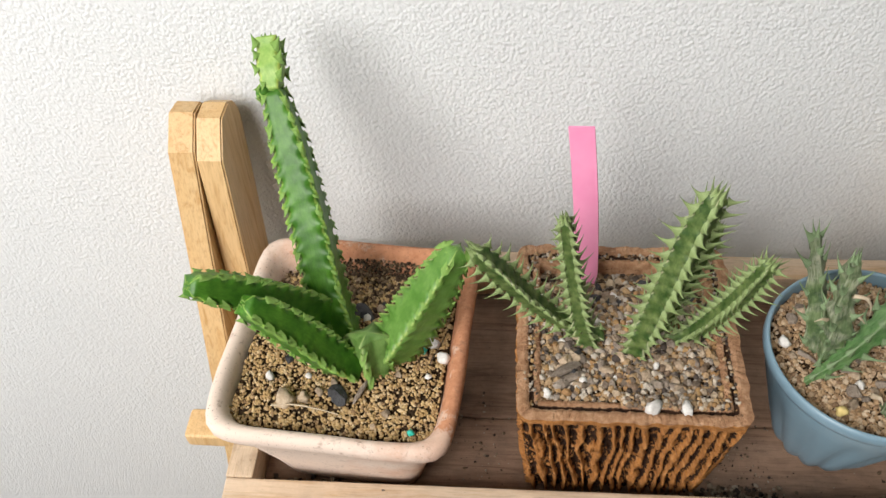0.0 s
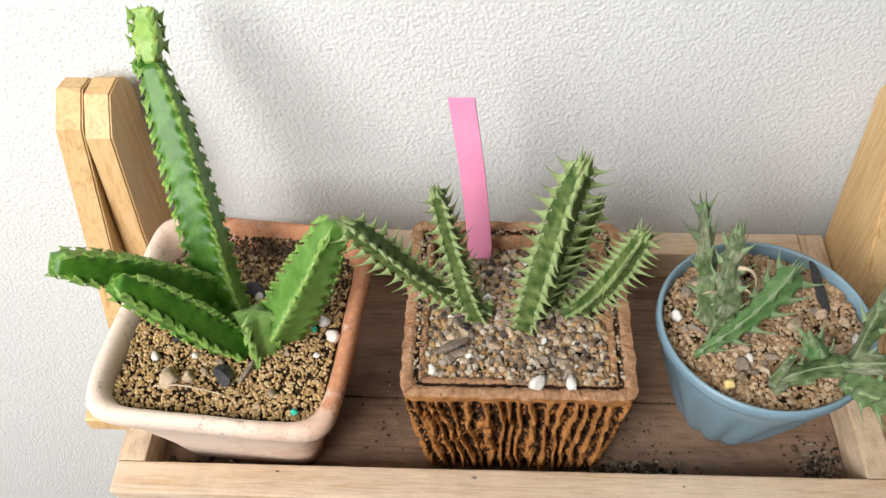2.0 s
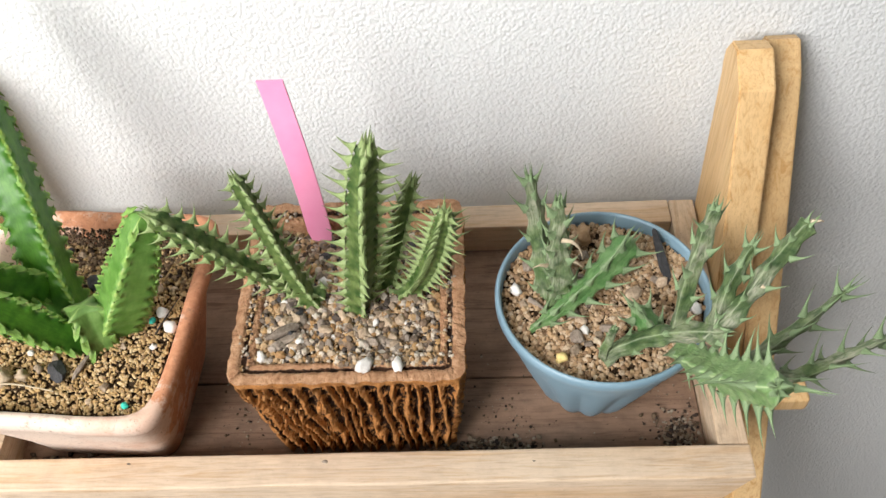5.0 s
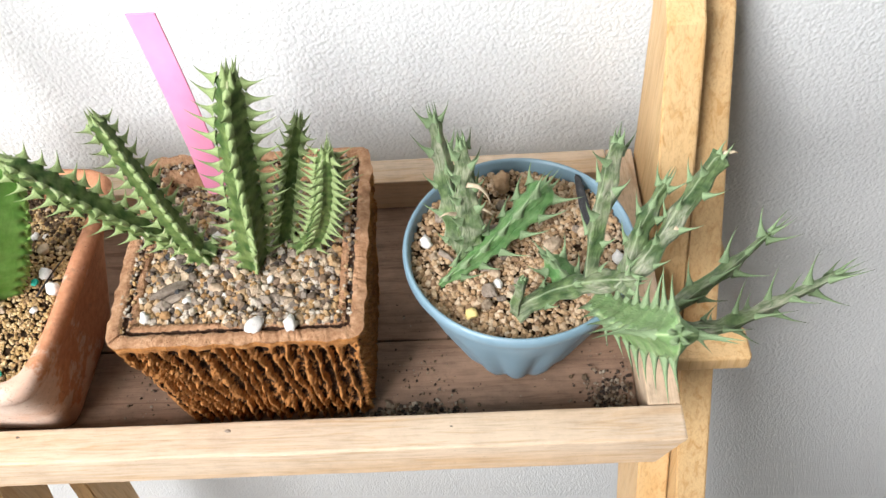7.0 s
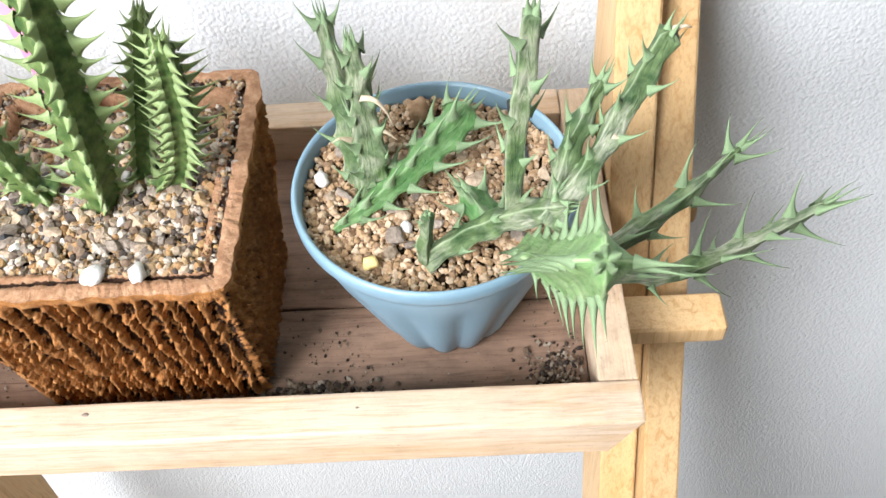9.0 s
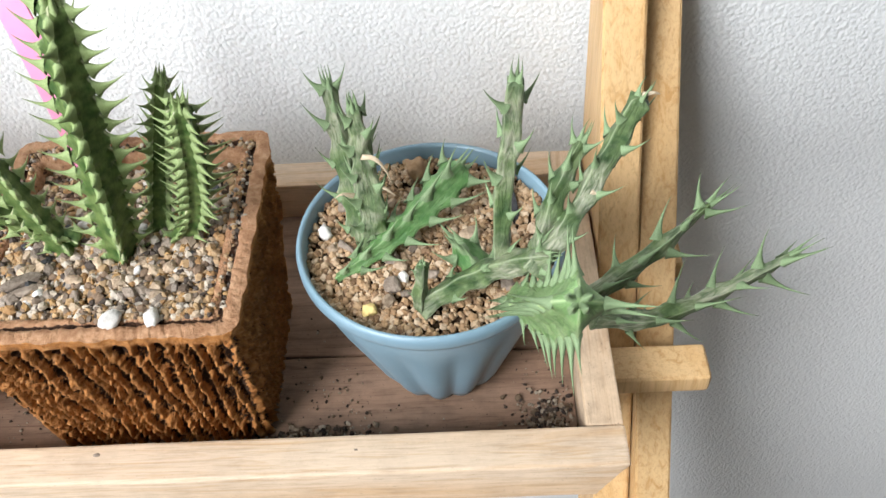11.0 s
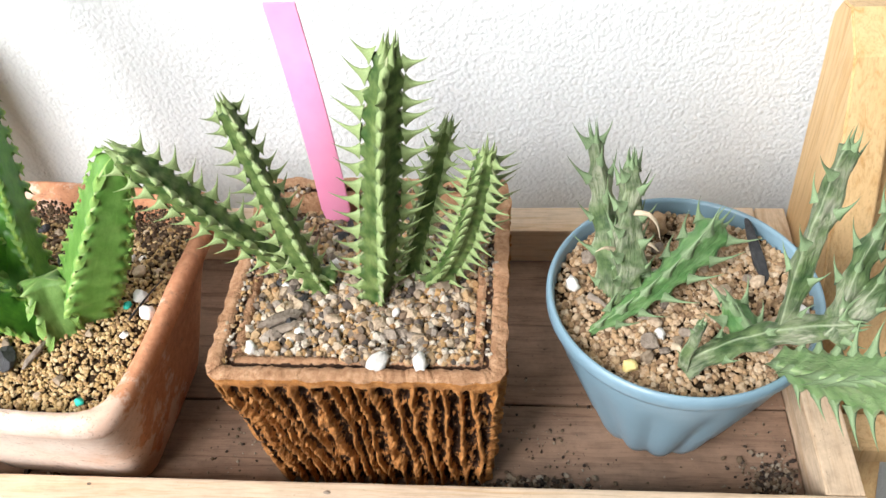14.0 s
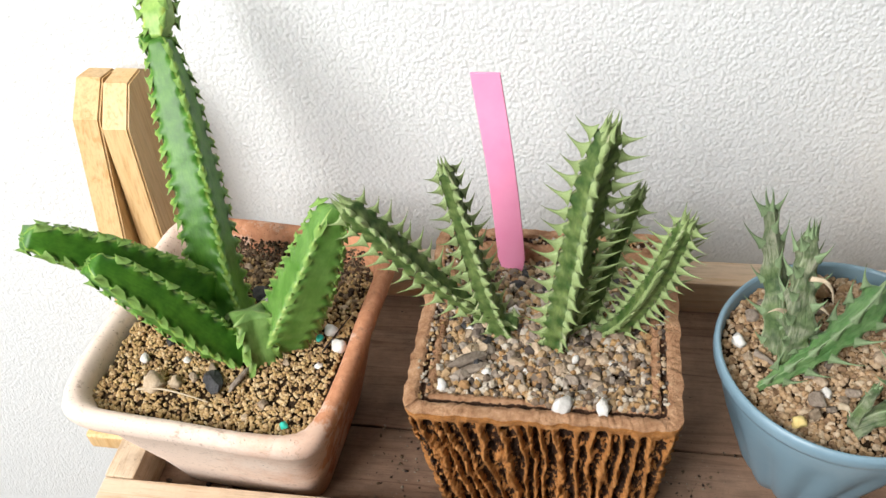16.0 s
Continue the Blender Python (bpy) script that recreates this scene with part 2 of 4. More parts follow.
DIRT = granule("dark_crumbs", [(0.06, 0.045, 0.035), (0.12, 0.085, 0.055), (0.22, 0.17, 0.12), (0.04, 0.03, 0.025), (0.30, 0.25, 0.19)])
DARK_SOIL = granule("damp_lumps", [(0.07, 0.045, 0.028), (0.13, 0.085, 0.05), (0.045, 0.03, 0.02), (0.20, 0.14, 0.085)])
# soil bed under the grains; the shade of their gaps is in its colour
EARTH = speckled("damp_soil", [(0.35, (0.035, 0.023, 0.014)), (0.7, (0.085, 0.054, 0.031))], 300, 0.95, 0.05, 0.8, 0.002)
STONE_W = speckled("white_pumice", [(0.3, (0.52, 0.50, 0.46)), (0.7, (0.74, 0.72, 0.68))], 400, 0.9, 0.2, 0.6, 0.0006, obj=0.08)
STONE_T = speckled("tan_stone", [(0.3, (0.23, 0.165, 0.108)), (0.7, (0.44, 0.35, 0.25))], 350, 0.9, 0.2, 0.6, 0.0006, obj=0.42)
STONE_R = speckled("round_tan_stone", [(0.3, (0.34, 0.25, 0.16)), (0.7, (0.52, 0.42, 0.30))], 350, 0.9, 0.2, 0.6, 0.0006)
STONE_Y = speckled("yellow_stone", [(0.3, (0.60, 0.45, 0.16)), (0.7, (0.72, 0.58, 0.26))], 350, 0.9, 0.2, 0.6, 0.0006)
HUSK = speckled("dry_husk", [(0.3, (0.26, 0.16, 0.085)), (0.7, (0.40, 0.27, 0.16))], 260, 0.85, 0.15, 0.7, 0.0010)
CHAR = speckled("charcoal", [(0.3, (0.014, 0.014, 0.015)), (0.7, (0.05, 0.05, 0.052))], 300, 0.7, 0.4, 0.7, 0.001, obj=0.3)
BARKCHIP = speckled("grey_bark", [(0.3, (0.13, 0.10, 0.075)), (0.7, (0.30, 0.25, 0.20))], 260, 0.9, 0.2, 0.7, 0.001, obj=0.25)
TEAL = speckled("teal_bead", [(0.3, (0.02, 0.40, 0.30)), (0.7, (0.04, 0.50, 0.38))], 300, 0.5, 0.4, 0.2, 0.0004)
GREEN_L = flesh("broad_stem_green", (0.032, 0.118, 0.010), (0.082, 0.222, 0.022), (0.33, 0.46, 0.09), 0.40, 110, 0.75, edge=0.87)
# paler copy of GREEN_L for one stem, its lit sheen put into the colour
GREEN_LIT = flesh("lime_stem_green", (0.070, 0.175, 0.026), (0.135, 0.265, 0.058), (0.38, 0.50, 0.14), 0.40, 110, 0.7, edge=0.88)
GREEN_STUB = flesh("pale_stub_green", (0.085, 0.170, 0.035), (0.15, 0.26, 0.07), (0.32, 0.40, 0.14), 0.5, 160, 0.6, edge=0.86)
GREEN_TIP = flesh("young_stem_green", (0.19, 0.34, 0.07), (0.31, 0.46, 0.12), (0.45, 0.56, 0.12), 0.45, 200, 0.8, edge=0.78)
TOOTH_L = speckled("pale_tooth", [(0.3, (0.10, 0.22, 0.035)), (0.7, (0.22, 0.35, 0.075))], 300, 0.6)
GREEN_M = flesh("spiny_stem_green", (0.028, 0.066, 0.012), (0.135, 0.188, 0.058), (0.46, 0.48, 0.28), 0.5, 170, 0.85, edge=0.82)
TOOTH_M = speckled("green_spine", [(0.3, (0.13, 0.21, 0.055)), (0.7, (0.31, 0.37, 0.17))], 300, 0.5)
GREEN_R = flesh("grey_stem_green", (0.026, 0.060, 0.017), (0.130, 0.185, 0.074), (0.33, 0.38, 0.24), 0.6, 150, 0.5, corky=0.75, edge=0.85, cork=(0.42, 0.41, 0.32))
GREEN_R2 = flesh("fresh_stem_green", (0.065, 0.165, 0.045), (0.15, 0.275, 0.10), (0.34, 0.47, 0.22), 0.45, 200, 0.55, corky=0.15, edge=0.85)
GREEN_BIG = flesh("pale_stem_green", (0.105, 0.205, 0.065), (0.22, 0.34, 0.14), (0.38, 0.47, 0.25), 0.5, 160, 0.6, corky=0.3, edge=0.85)
TOOTH_R = speckled("grey_green_spine", [(0.3, (0.10, 0.17, 0.07)), (0.7, (0.25, 0.33, 0.18))], 300, 0.6)
DRY = speckled("dry_skin", [(0.3, (0.38, 0.30, 0.20)), (0.7, (0.55, 0.46, 0.33))], 300, 0.85)
BOARDS = wood("floor_boards", (0.30, 0.25, 0.20), (0.22, 0.18, 0.14))
# paint of the unseen walls and ceiling, kept dark to cut their bounced light
PAINT = speckled("white_paint", [(0.3, (0.16, 0.154, 0.146)), (0.7, (0.19, 0.183, 0.172))], 8, 0.8, 0.2, 0.2, 0.0005)


# ---- building helpers ----
PLACE = {}


def thing(name, at, label, category, group="", kind=""):
    ob = new(name)
    ob.location = at
    ob.empty_display_size = 0.02
    PLACE[ob.name] = Matrix.Translation(at)
    return tagged(ob, label, category, group, kind)


def attach(ob, parent):
    if parent is not None:
        ob.parent = parent
        ob.matrix_parent_inverse = PLACE.get(parent.name, Matrix()).inverted()


def shade(me, smooth):
    me.polygons.foreach_set("use_smooth", [smooth] * len(me.polygons))


def solid(name, verts, faces, mat, parent=None, smooth=True, label=""):
    me = bpy.data.meshes.new(name)
    me.from_pydata([tuple(map(float, v)) for v in verts], [], [tuple(map(int, f)) for f in faces])
    me.materials.append(mat)
    shade(me, smooth)
    ob = new(name, me)
    attach(ob, parent)
    return tagged(ob, label)


def part(name, bm, mat, parent=None, label="", smooth=False):
    me = bpy.data.meshes.new(name)
    bm.normal_update()
    bm.to_mesh(me)
    bm.free()
    me.materials.append(mat)
    shade(me, smooth)
    ob = new(name, me)
    attach(ob, parent)
    return tagged(ob, label)


def block(lo, hi, bevel=0.001, wobble=0.0, cuts=0, seed=0, seg=2):
    """A worn board: bevelled, with slightly uneven faces along its length."""
    bm = bmesh.new()
    bmesh.ops.create_cube(bm, size=1)
    lo, hi = Vector(lo), Vector(hi)
    for v in bm.verts:
        v.co = Vector([lo[i] + (v.co[i] + 0.5) * (hi[i] - lo[i]) for i in range(3)])
    if cuts:
        size = hi - lo
        ax = max(range(3), key=lambda i: size[i])
        es = [e for e in bm.edges if abs((e.verts[0].co - e.verts[1].co)[ax]) > 1e-6]
        bmesh.ops.subdivide_edges(bm, edges=es, cuts=cuts)
    sharp = [e for e in bm.edges if len(e.link_faces) == 2 and e.calc_face_angle(0) > 0.5]
    bmesh.ops.bevel(bm, geom=sharp, offset=bevel, segments=seg, affect="EDGES", profile=0.6)
    for v in bm.verts:
        v.co += noise.noise_vector(v.co * 40 + Vector((seed, seed * 2, 0))) * wobble
    return bm


def spline(pts, n):
    """n even samples of a smooth curve through the points."""
    p = np.array(pts, float)
    p = np.vstack([2 * p[0] - p[1], p, 2 * p[-1] - p[-2]])
    out = []
    for i in range(1, len(p) - 2):
        for t in np.linspace(0, 1, 40, endpoint=False):
            a, b, c, d = p[i - 1 : i + 3]
            out.append(0.5 * (2 * b + (c - a) * t + (2 * a - 5 * b + 4 * c - d) * t**2 + (3 * b - a - 3 * c + d) * t**3))
    out = np.array(out + [p[-2]])
    s = np.r_[0, np.cumsum(np.linalg.norm(np.diff(out[:, :3], axis=0), axis=1))]
    u = np.linspace(0, s[-1], n)
    return np.stack([np.interp(u, s, out[:, k]) for k in range(out.shape[1])], 1), u


def thorn_mesh(name, mat, bend=0.25, flat=1.6, foot=0.25, sides=6, rings=7):
    """A unit thorn along +z that bends towards +x, its foot drawn out along x."""
    vs, fs = [], []
    for r in range(rings):
        t = r / rings
        w = 0.5 * ((1 - foot) * (1 - t) + foot * (1 - t) ** 5)
        for k in range(sides):
            a = 2 * math.pi * k / sides
            vs.append((math.cos(a) * w * (1 + (flat - 1) * (1 - t) ** 2.5) + bend * t * t, math.sin(a) * w * 0.85, t))
    vs.append((bend, 0, 1))
    for r in range(rings - 1):
        for k in range(sides):
            a, b = r * sides + k, r * sides + (k + 1) % sides
            fs.append((a, b, b + sides, a + sides))
    for k in range(sides):
        fs.append(((rings - 1) * sides + k, (rings - 1) * sides + (k + 1) % sides, rings * sides))
    me = bpy.data.meshes.new(name)
    me.from_pydata(vs, [], fs)
    me.materials.append(mat)
    shade(me, True)
    return me


THORN_L = thorn_mesh("tooth", TOOTH_L, 0.35, 2.0)
THORN_M = thorn_mesh("spine", TOOTH_M, 0.9, 2.1, 0.46)
THORN_R = thorn_mesh("spine", TOOTH_R, 0.9, 1.35, 0.55)


def stem(parent, pts, mat, thorn, ribs=4, valley=0.62, gap=0.006, tall=0.006, wide=0.0035, turn=0.0, twist=0.0, knob=0.18, rise=0.35, seed=0, name="stem", label="", tip=0.25, crown=4, miss=0.0, blunt=0.75, lumpy=0.08, crisp=2.5):
    """A ribbed succulent stem through pts (x, y, z, radius), with a thorn on every knob of its ribs."""
    rng = random.Random(seed)
    path, u = spline(pts, max(14, int(sum((Vector(a[:3]) - Vector(b[:3])).length for a, b in zip(pts, pts[1:])) / 0.0011)))
    length, n, m = u[-1], len(path), ribs * 8
    tang = np.gradient(path[:, :3], axis=0)
    tang /= np.linalg.norm(tang, axis=1)[:, None]
    side = Vector((0, 1, 0.15)) if abs(tang[0][1]) < 0.85 else Vector((1, 0, 0))
    verts, rib, frames = [], [], []
    for i in range(n):
        t = Vector(tang[i])
        side = (side - t * side.dot(t)).normalized()
        other = t.cross(side)
        frames.append((side.copy(), other.copy(), t))
        s = u[i]
        end = max(0.0, (s - length + path[i, 3] * blunt) / (path[i, 3] * blunt))
        r0 = path[i, 3] * math.sqrt(max(0.03, 1 - end * end))
        for k in range(m):
            a = 2 * math.pi * k / m
            near = abs(((k / 8) + 0.5) % 1 - 0.5) * 2
            peak = 1 - near
            d, q = math.pi / ribs, near * math.pi / ribs
            flat = valley * math.sin(d) / (math.sin(q) + valley * math.sin(d - q))
            j = round(k / 8) % ribs
            saw = 0.5 + 0.5 * math.cos(2 * math.pi * (s / gap + 0.5 * (j % 2)))
            r = r0 * flat * (1 + knob * (saw * 1.4 - 0.9) * peak**crisp)
            r *= 1 + lumpy * noise.noise(Vector((path[i, 0], path[i, 1], path[i, 2])) * 170 + Vector((math.cos(a), math.sin(a), seed)))
            ang = a + radians(turn + twist * s / length)
            verts.append(Vector(path[i, :3]) + (side * math.cos(ang) + other * math.sin(ang)) * r)
            rib.append(peak)
    faces = [(i * m + k, i * m + (k + 1) % m, (i + 1) * m + (k + 1) % m, (i + 1) * m + k) for i in range(n - 1) for k in range(m)]
    faces += [tuple(range(m - 1, -1, -1)), tuple((n - 1) * m + k for k in range(m))]
    ob = solid(name, verts, faces, mat, parent, True, label)
    at = ob.data.attributes.new("rib", "FLOAT", "POINT")
    at.data.foreach_set("value", rib)
    skin = [c for i in range(n) for k in range(m) for c in (math.cos(2 * math.pi * k / m) * path[i, 3], math.sin(2 * math.pi * k / m) * path[i, 3], u[i] * 0.30 + seed)]
    ob.data.attributes.new("skin", "FLOAT_VECTOR", "POINT").data.foreach_set("vector", skin)
    if thorn is None:
        return ob

    def put(base, aim, lean, size, w):
        z = aim.normalized()
        x = (lean - z * lean.dot(z)).normalized()
        y = z.cross(x)
        o = new(thorn.name.split(".")[0], thorn)
        rot = Matrix((x, y, z)).transposed().to_4x4()
        o.parent = ob
        o.matrix_basis = Matrix.Translation(base) @ rot @ Matrix.Diagonal((w, w, size, 1))

    for j in range(ribs):
        s = gap * (1.0 if j % 2 == 0 else 0.5)
        while s < length - path[-1, 3] * 0.2:
            i = min(n - 1, int(s / length * (n - 1)))
            if rng.random() >= miss:
                sd, ot, t = frames[i]
                ang = 2 * math.pi * j / ribs + radians(turn + twist * s / length)
                out = sd * math.cos(ang) + ot * math.sin(ang)
                grow = min(1.0, 0.55 + s / length) * (1 - tip * max(0, (s / length - 0.75) * 4))
                size = tall * grow * rng.uniform(0.8, 1.2)
                aim = out * (1 - rise) + t * rise + Vector([rng.uniform(-0.14, 0.14) for _ in range(3)])
                put(Vector(path[i, :3]) + out * path[i, 3] * 0.86, aim, t, size + path[i, 3] * 0.14, wide * rng.uniform(0.85, 1.15) * (0.6 + 0.4 * grow))
            s += gap
    sd, ot, t = frames[-1]
    for k in range(crown):
        ang = 2 * math.pi * k / crown + seed
        out = sd * math.cos(ang) + ot * math.sin(ang)
        put(Vector(path[-1, :3]) + out * path[-1, 3] * 0.25 - t * path[-1, 3] * 0.25, out * 0.45 + t, out * -1, tall * 0.8, wide * 0.8)
    return ob


def grains(name, spots, sizes, mat, parent, seed=0, squash=0.8, label=""):
    """Loose grains, one lumpy little stone at each spot, joined into one mesh."""
    t = (1 + 5**0.5) / 2
    ico = np.array([(-1, t, 0), (1, t, 0), (-1, -t, 0), (1, -t, 0), (0, -1, t), (0, 1, t), (0, -1, -t), (0, 1, -t), (t, 0, -1), (t, 0, 1), (-t, 0, -1), (-t, 0, 1)]) / 1.9
    tri = np.array([(0, 11, 5), (0, 5, 1), (0, 1, 7), (0, 7, 10), (0, 10, 11), (1, 5, 9), (5, 11, 4), (11, 10, 2), (10, 7, 6), (7, 1, 8), (3, 9, 4), (3, 4, 2), (3, 2, 6), (3, 6, 8), (3, 8, 9), (4, 9, 5), (2, 4, 11), (6, 2, 10), (8, 6, 7), (9, 8, 1)])
    rng = np.random.default_rng(seed)
    n = len(spots)
    q = rng.normal(size=(n, 4))
    q /= np.linalg.norm(q, axis=1)[:, None]
    w, x, y, z = q.T
    rot = np.stack([1 - 2 * (y * y + z * z), 2 * (x * y - z * w), 2 * (x * z + y * w), 2 * (x * y + z * w), 1 - 2 * (x * x + z * z), 2 * (y * z - x * w), 2 * (x * z - y * w), 2 * (y * z + x * w), 1 - 2 * (x * x + y * y)], 1).reshape(n, 3, 3)
    shape = ico[None] * rng.uniform(0.75, 1.25, (n, 12, 1)) * rng.uniform(squash, 1.15, (n, 1, 3))
    v = np.einsum("nij,nkj->nki", rot, shape) * (np.asarray(sizes)[:, None, None] * 0.5) + np.asarray(spots)[:, None]
    f = (tri[None] + 12 * np.arange(n)[:, None, None]).reshape(-1, 3)
    ob = solid(name, v.reshape(-1, 3).tolist(), f.tolist(), mat, parent, False, label)
    return tagged(ob, kind="stuff")


def pebble(name, at, size, mat, label, category, seed, group="", heading=None):
    """A single lumpy stone or chip that lies on the soil."""
    bm = bmesh.new()
    bmesh.ops.create_icosphere(bm, subdivisions=2, radius=0.5)
    edgy = mat not in (STONE_W, STONE_Y, STONE_R, TEAL, HUSK)
    rng = random.Random(seed)
    sx, sy, sz = size
    turn = Euler((rng.uniform(-0.25, 0.25), rng.uniform(-0.25, 0.25), rng.uniform(0, 3.14) if heading is None else radians(heading))).to_matrix()
    cuts = []
    for _ in range(9 if edgy else 0):
        n = Vector([rng.gauss(0, 1) for _ in range(3)]).normalized()
        cuts.append((n, rng.uniform(0.26, 0.40)))
    for v in bm.verts:
        for n, far in cuts:
            v.co -= n * max(0.0, v.co.dot(n) - far)
        if edgy:
            v.co = turn @ Vector((v.co.x * sx, v.co.y * sy, v.co.z * sz)) * 1.2
            continue
        d = 1 + 0.60 * noise.noise(v.co * 2.4 + Vector((seed * 3.1, 0, seed))) + 0.30 * noise.noise(v.co * 5 + Vector((seed, 4, 0)))
        v.co = turn @ Vector((v.co.x * sx * d, v.co.y * sy * d, v.co.z * sz * d))
    ob = part(name, bm, mat, None, "", not edgy)
    ob.location = at
    return tagged(ob, label, category, group)


# ---- the setting ----
FLOOR, RAIL, WALL = 0.007, 0.030, 0.187
GROUND = -0.95
EAST, TOP = 2.3, 2.05
# floor, ceiling and beige walls are unseen, added to enclose the light
tagged(part("floor", block((WEST - 0.1, SOUTH - 0.15, GROUND - 0.1), (EAST + 0.1, WALL + 0.15, GROUND), 0.001), BOARDS), "plain light wooden floor", "floor", kind="structure")
tagged(part("ceiling", block((WEST - 0.1, SOUTH - 0.15, TOP), (EAST + 0.1, WALL + 0.15, TOP + 0.1), 0.001), PAINT), "plain dull beige ceiling", "ceiling", kind="structure")
tagged(part("wall_north", block((WEST - 0.1, WALL, GROUND), (EAST + 0.1, WALL + 0.15, TOP), 0.001), PLASTER), "white wall with a fine pebbled plaster texture", "wall", kind="structure")
tagged(part("wall_east", block((EAST, SOUTH, GROUND), (EAST + 0.1, WALL, TOP), 0.001), PAINT), "plain beige side wall", "wall", kind="structure")


def pierced(u, v, hole, place):
    """A wall of four pieces round one opening; place turns (u, v, depth) into the world."""
    (u0, u1), (v0, v1) = hole
    whole = bmesh.new()
    for lo, hi in (((u[0], v[0]), (u0, v[1])), ((u1, v[0]), (u[1], v[1])), ((u0, v[0]), (u1, v0)), ((u0, v1), (u1, v[1]))):
        if hi[0] - lo[0] < 0.01 or hi[1] - lo[1] < 0.01:
            continue
        me = bpy.data.meshes.new("piece")
        bm = block(place(lo[0], lo[1], 0.12), place(hi[0], hi[1], 0.0), 0.0005)
        bm.to_mesh(me)
        bm.free()
        whole.from_mesh(me)
        bpy.data.meshes.remove(me)
    return whole


tagged(part("wall_south", pierced((WEST - 0.1, EAST + 0.1), (GROUND, TOP), WINDOW, lambda u, v, d: (u, SOUTH - d, v)), PAINT), "plain beige wall with one window opening", "wall", kind="structure")
tagged(part("wall_west", pierced((SOUTH, WALL), (GROUND, TOP), SIDE_FILL, lambda u, v, d: (WEST - d, u, v)), PAINT), "plain beige side wall, unseen, with a low opening added for fill light", "wall", kind="structure")

# ---- the wooden stand with its tray ----
stand = thing("plant_stand", (0, 0.06, GROUND), "folding pine plant stand leaning on the wall with a shallow tray", "plant stand")


def slat(x0, x1, front, slope, depth, deep, top, name, seed):
    """A leg that leans on the wall, its top end rounded, its face creased where the rounding starts."""
    bm = bmesh.new()
    along = Vector((0, slope, 1)).normalized()
    back = Vector((0, 1, -slope)).normalized()
    crease = Vector((0, front, top))
    low = (GROUND - crease.z) / along.z
    prof = [crease + along * low, crease + along * (low * 0.6), crease + along * (low * 0.3)]
    for a in [math.pi * k for k in (0, 0.37, 0.58, 0.76, 0.90, 1)]:
        prof.append(crease + back * depth * (0.5 - 0.5 * math.cos(a)) + along * (0.021 * math.sin(a)))
    prof += [crease + along * (low * k) + back * deep for k in (0.08, 0.3, 0.6, 1.0)]
    rings = [[bm.verts.new((x, p.y, max(p.z, GROUND))) for p in prof] for x in (x0, x1)]
    n = len(prof)
    for i in range(n):
        j = (i + 1) % n
        bm.faces.new((rings[0][i], rings[0][j], rings[1][j], rings[1][i]))
    bm.faces.new(rings[0][::-1])
    bm.faces.new(rings[1])
    bmesh.ops.recalc_face_normals(bm, faces=bm.faces)
    es = [e for e in bm.edges if abs(e.verts[0].co.x - e.verts[1].co.x) < 1e-6]
    bmesh.ops.bevel(bm, geom=es, offset=0.0010, segments=2, affect="EDGES")
    for v in bm.verts:
        v.co += noise.noise_vector(v.co * 30 + Vector((seed, 0, 0))) * 0.0005
    return part(name, bm, POST, stand)


slat(-0.2303, -0.2155, 0.1360, 0.10, 0.045, 0.047, 0.135, "leg", 1)
slat(-0.2462, -0.2313, 0.1380, 0.29, 0.040, 0.050, 0.139, "leg", 2)
slat(0.2010, 0.2198, 0.141, 0.42, 0.037, 0.068, 0.1405, "leg", 3)
slat(0.2205, 0.2388, 0.159, 0.58, 0.022, 0.070, 0.1335, "leg", 4)
part("rung", block((-0.2475, 0.041, -0.0125), (0.2490, 0.061, -0.0003), 0.003, 0.0003, 20, 5, 3), POST, stand, "pale pine rung under the tray")
part("rung", block((-0.2475, 0.110, -0.0125), (0.2490, 0.128, -0.0003), 0.003, 0.0003, 20, 6, 3), POST, stand)

tray = thing("tray", (0, 0.07, 0), "shallow pine tray with weathered planks and crumbs of soil", "tray")


def front_rail():
    bm = block((-0.206, -0.0180, 0.0050), (0.2000, 0.0, RAIL), 0.0013, 0.0003, 40, 7)
    for v in bm.verts:
        for end, sgn in ((-0.206, -1), (0.2000, 1)):
            d = (v.co.x - end) * sgn
            if d > -0.012:
                k = max(0.0, (RAIL - 0.004 - v.co.z) / (RAIL - 0.0125))
                v.co.x -= sgn * 0.011 * k**1.6 * (1 + d / 0.012)
    return bm


part("front_rail", front_rail(), PINE, tray)
part("back_rail", block((-0.1913, 0.1500, 0.0), (0.1838, 0.1680, RAIL), 0.0012, 0.0003, 40, 8), PINE, tray)
part("side_rail", block((-0.2065, 0.0006, 0.0005), (-0.1915, 0.1680, RAIL - 0.0004), 0.0010, 0.0003, 16, 9), PINE_END, tray)
part("side_rail", block((0.1840, 0.0006, 0.0005), (0.1995, 0.1680, RAIL - 0.0004), 0.0010, 0.0003, 16, 10), PINE_END, tray)
for i, (x, y, w) in enumerate(((-0.0172, -0.0050, 0.0016), (-0.1200, -0.0040, 0.0010), (0.0900, -0.0070, 0.0008))):
    bm = bmesh.new()
    bmesh.ops.create_icosphere(bm, subdivisions=2, radius=1)
    for v in bm.verts:
        v.co = Vector((x + v.co.x * w * (1 + 0.4 * noise.noise(v.co * 2 + Vector((i, 0, 0)))), y + v.co.y * w * 0.6, RAIL + v.co.z * 0.00035))
    part("knot", bm, BARKCHIP, tray, "small dark knot in the rail", True)
part("plank", block((-0.1910, 0.0004, 0.0), (0.1836, 0.0558, FLOOR), 0.0008, 0.0003, 30, 11), PLANK, tray)
part("plank", block((-0.1910, 0.0566, 0.0), (0.1836, 0.1499, FLOOR + 0.0006), 0.0008, 0.0003, 30, 12), PLANK, tray)

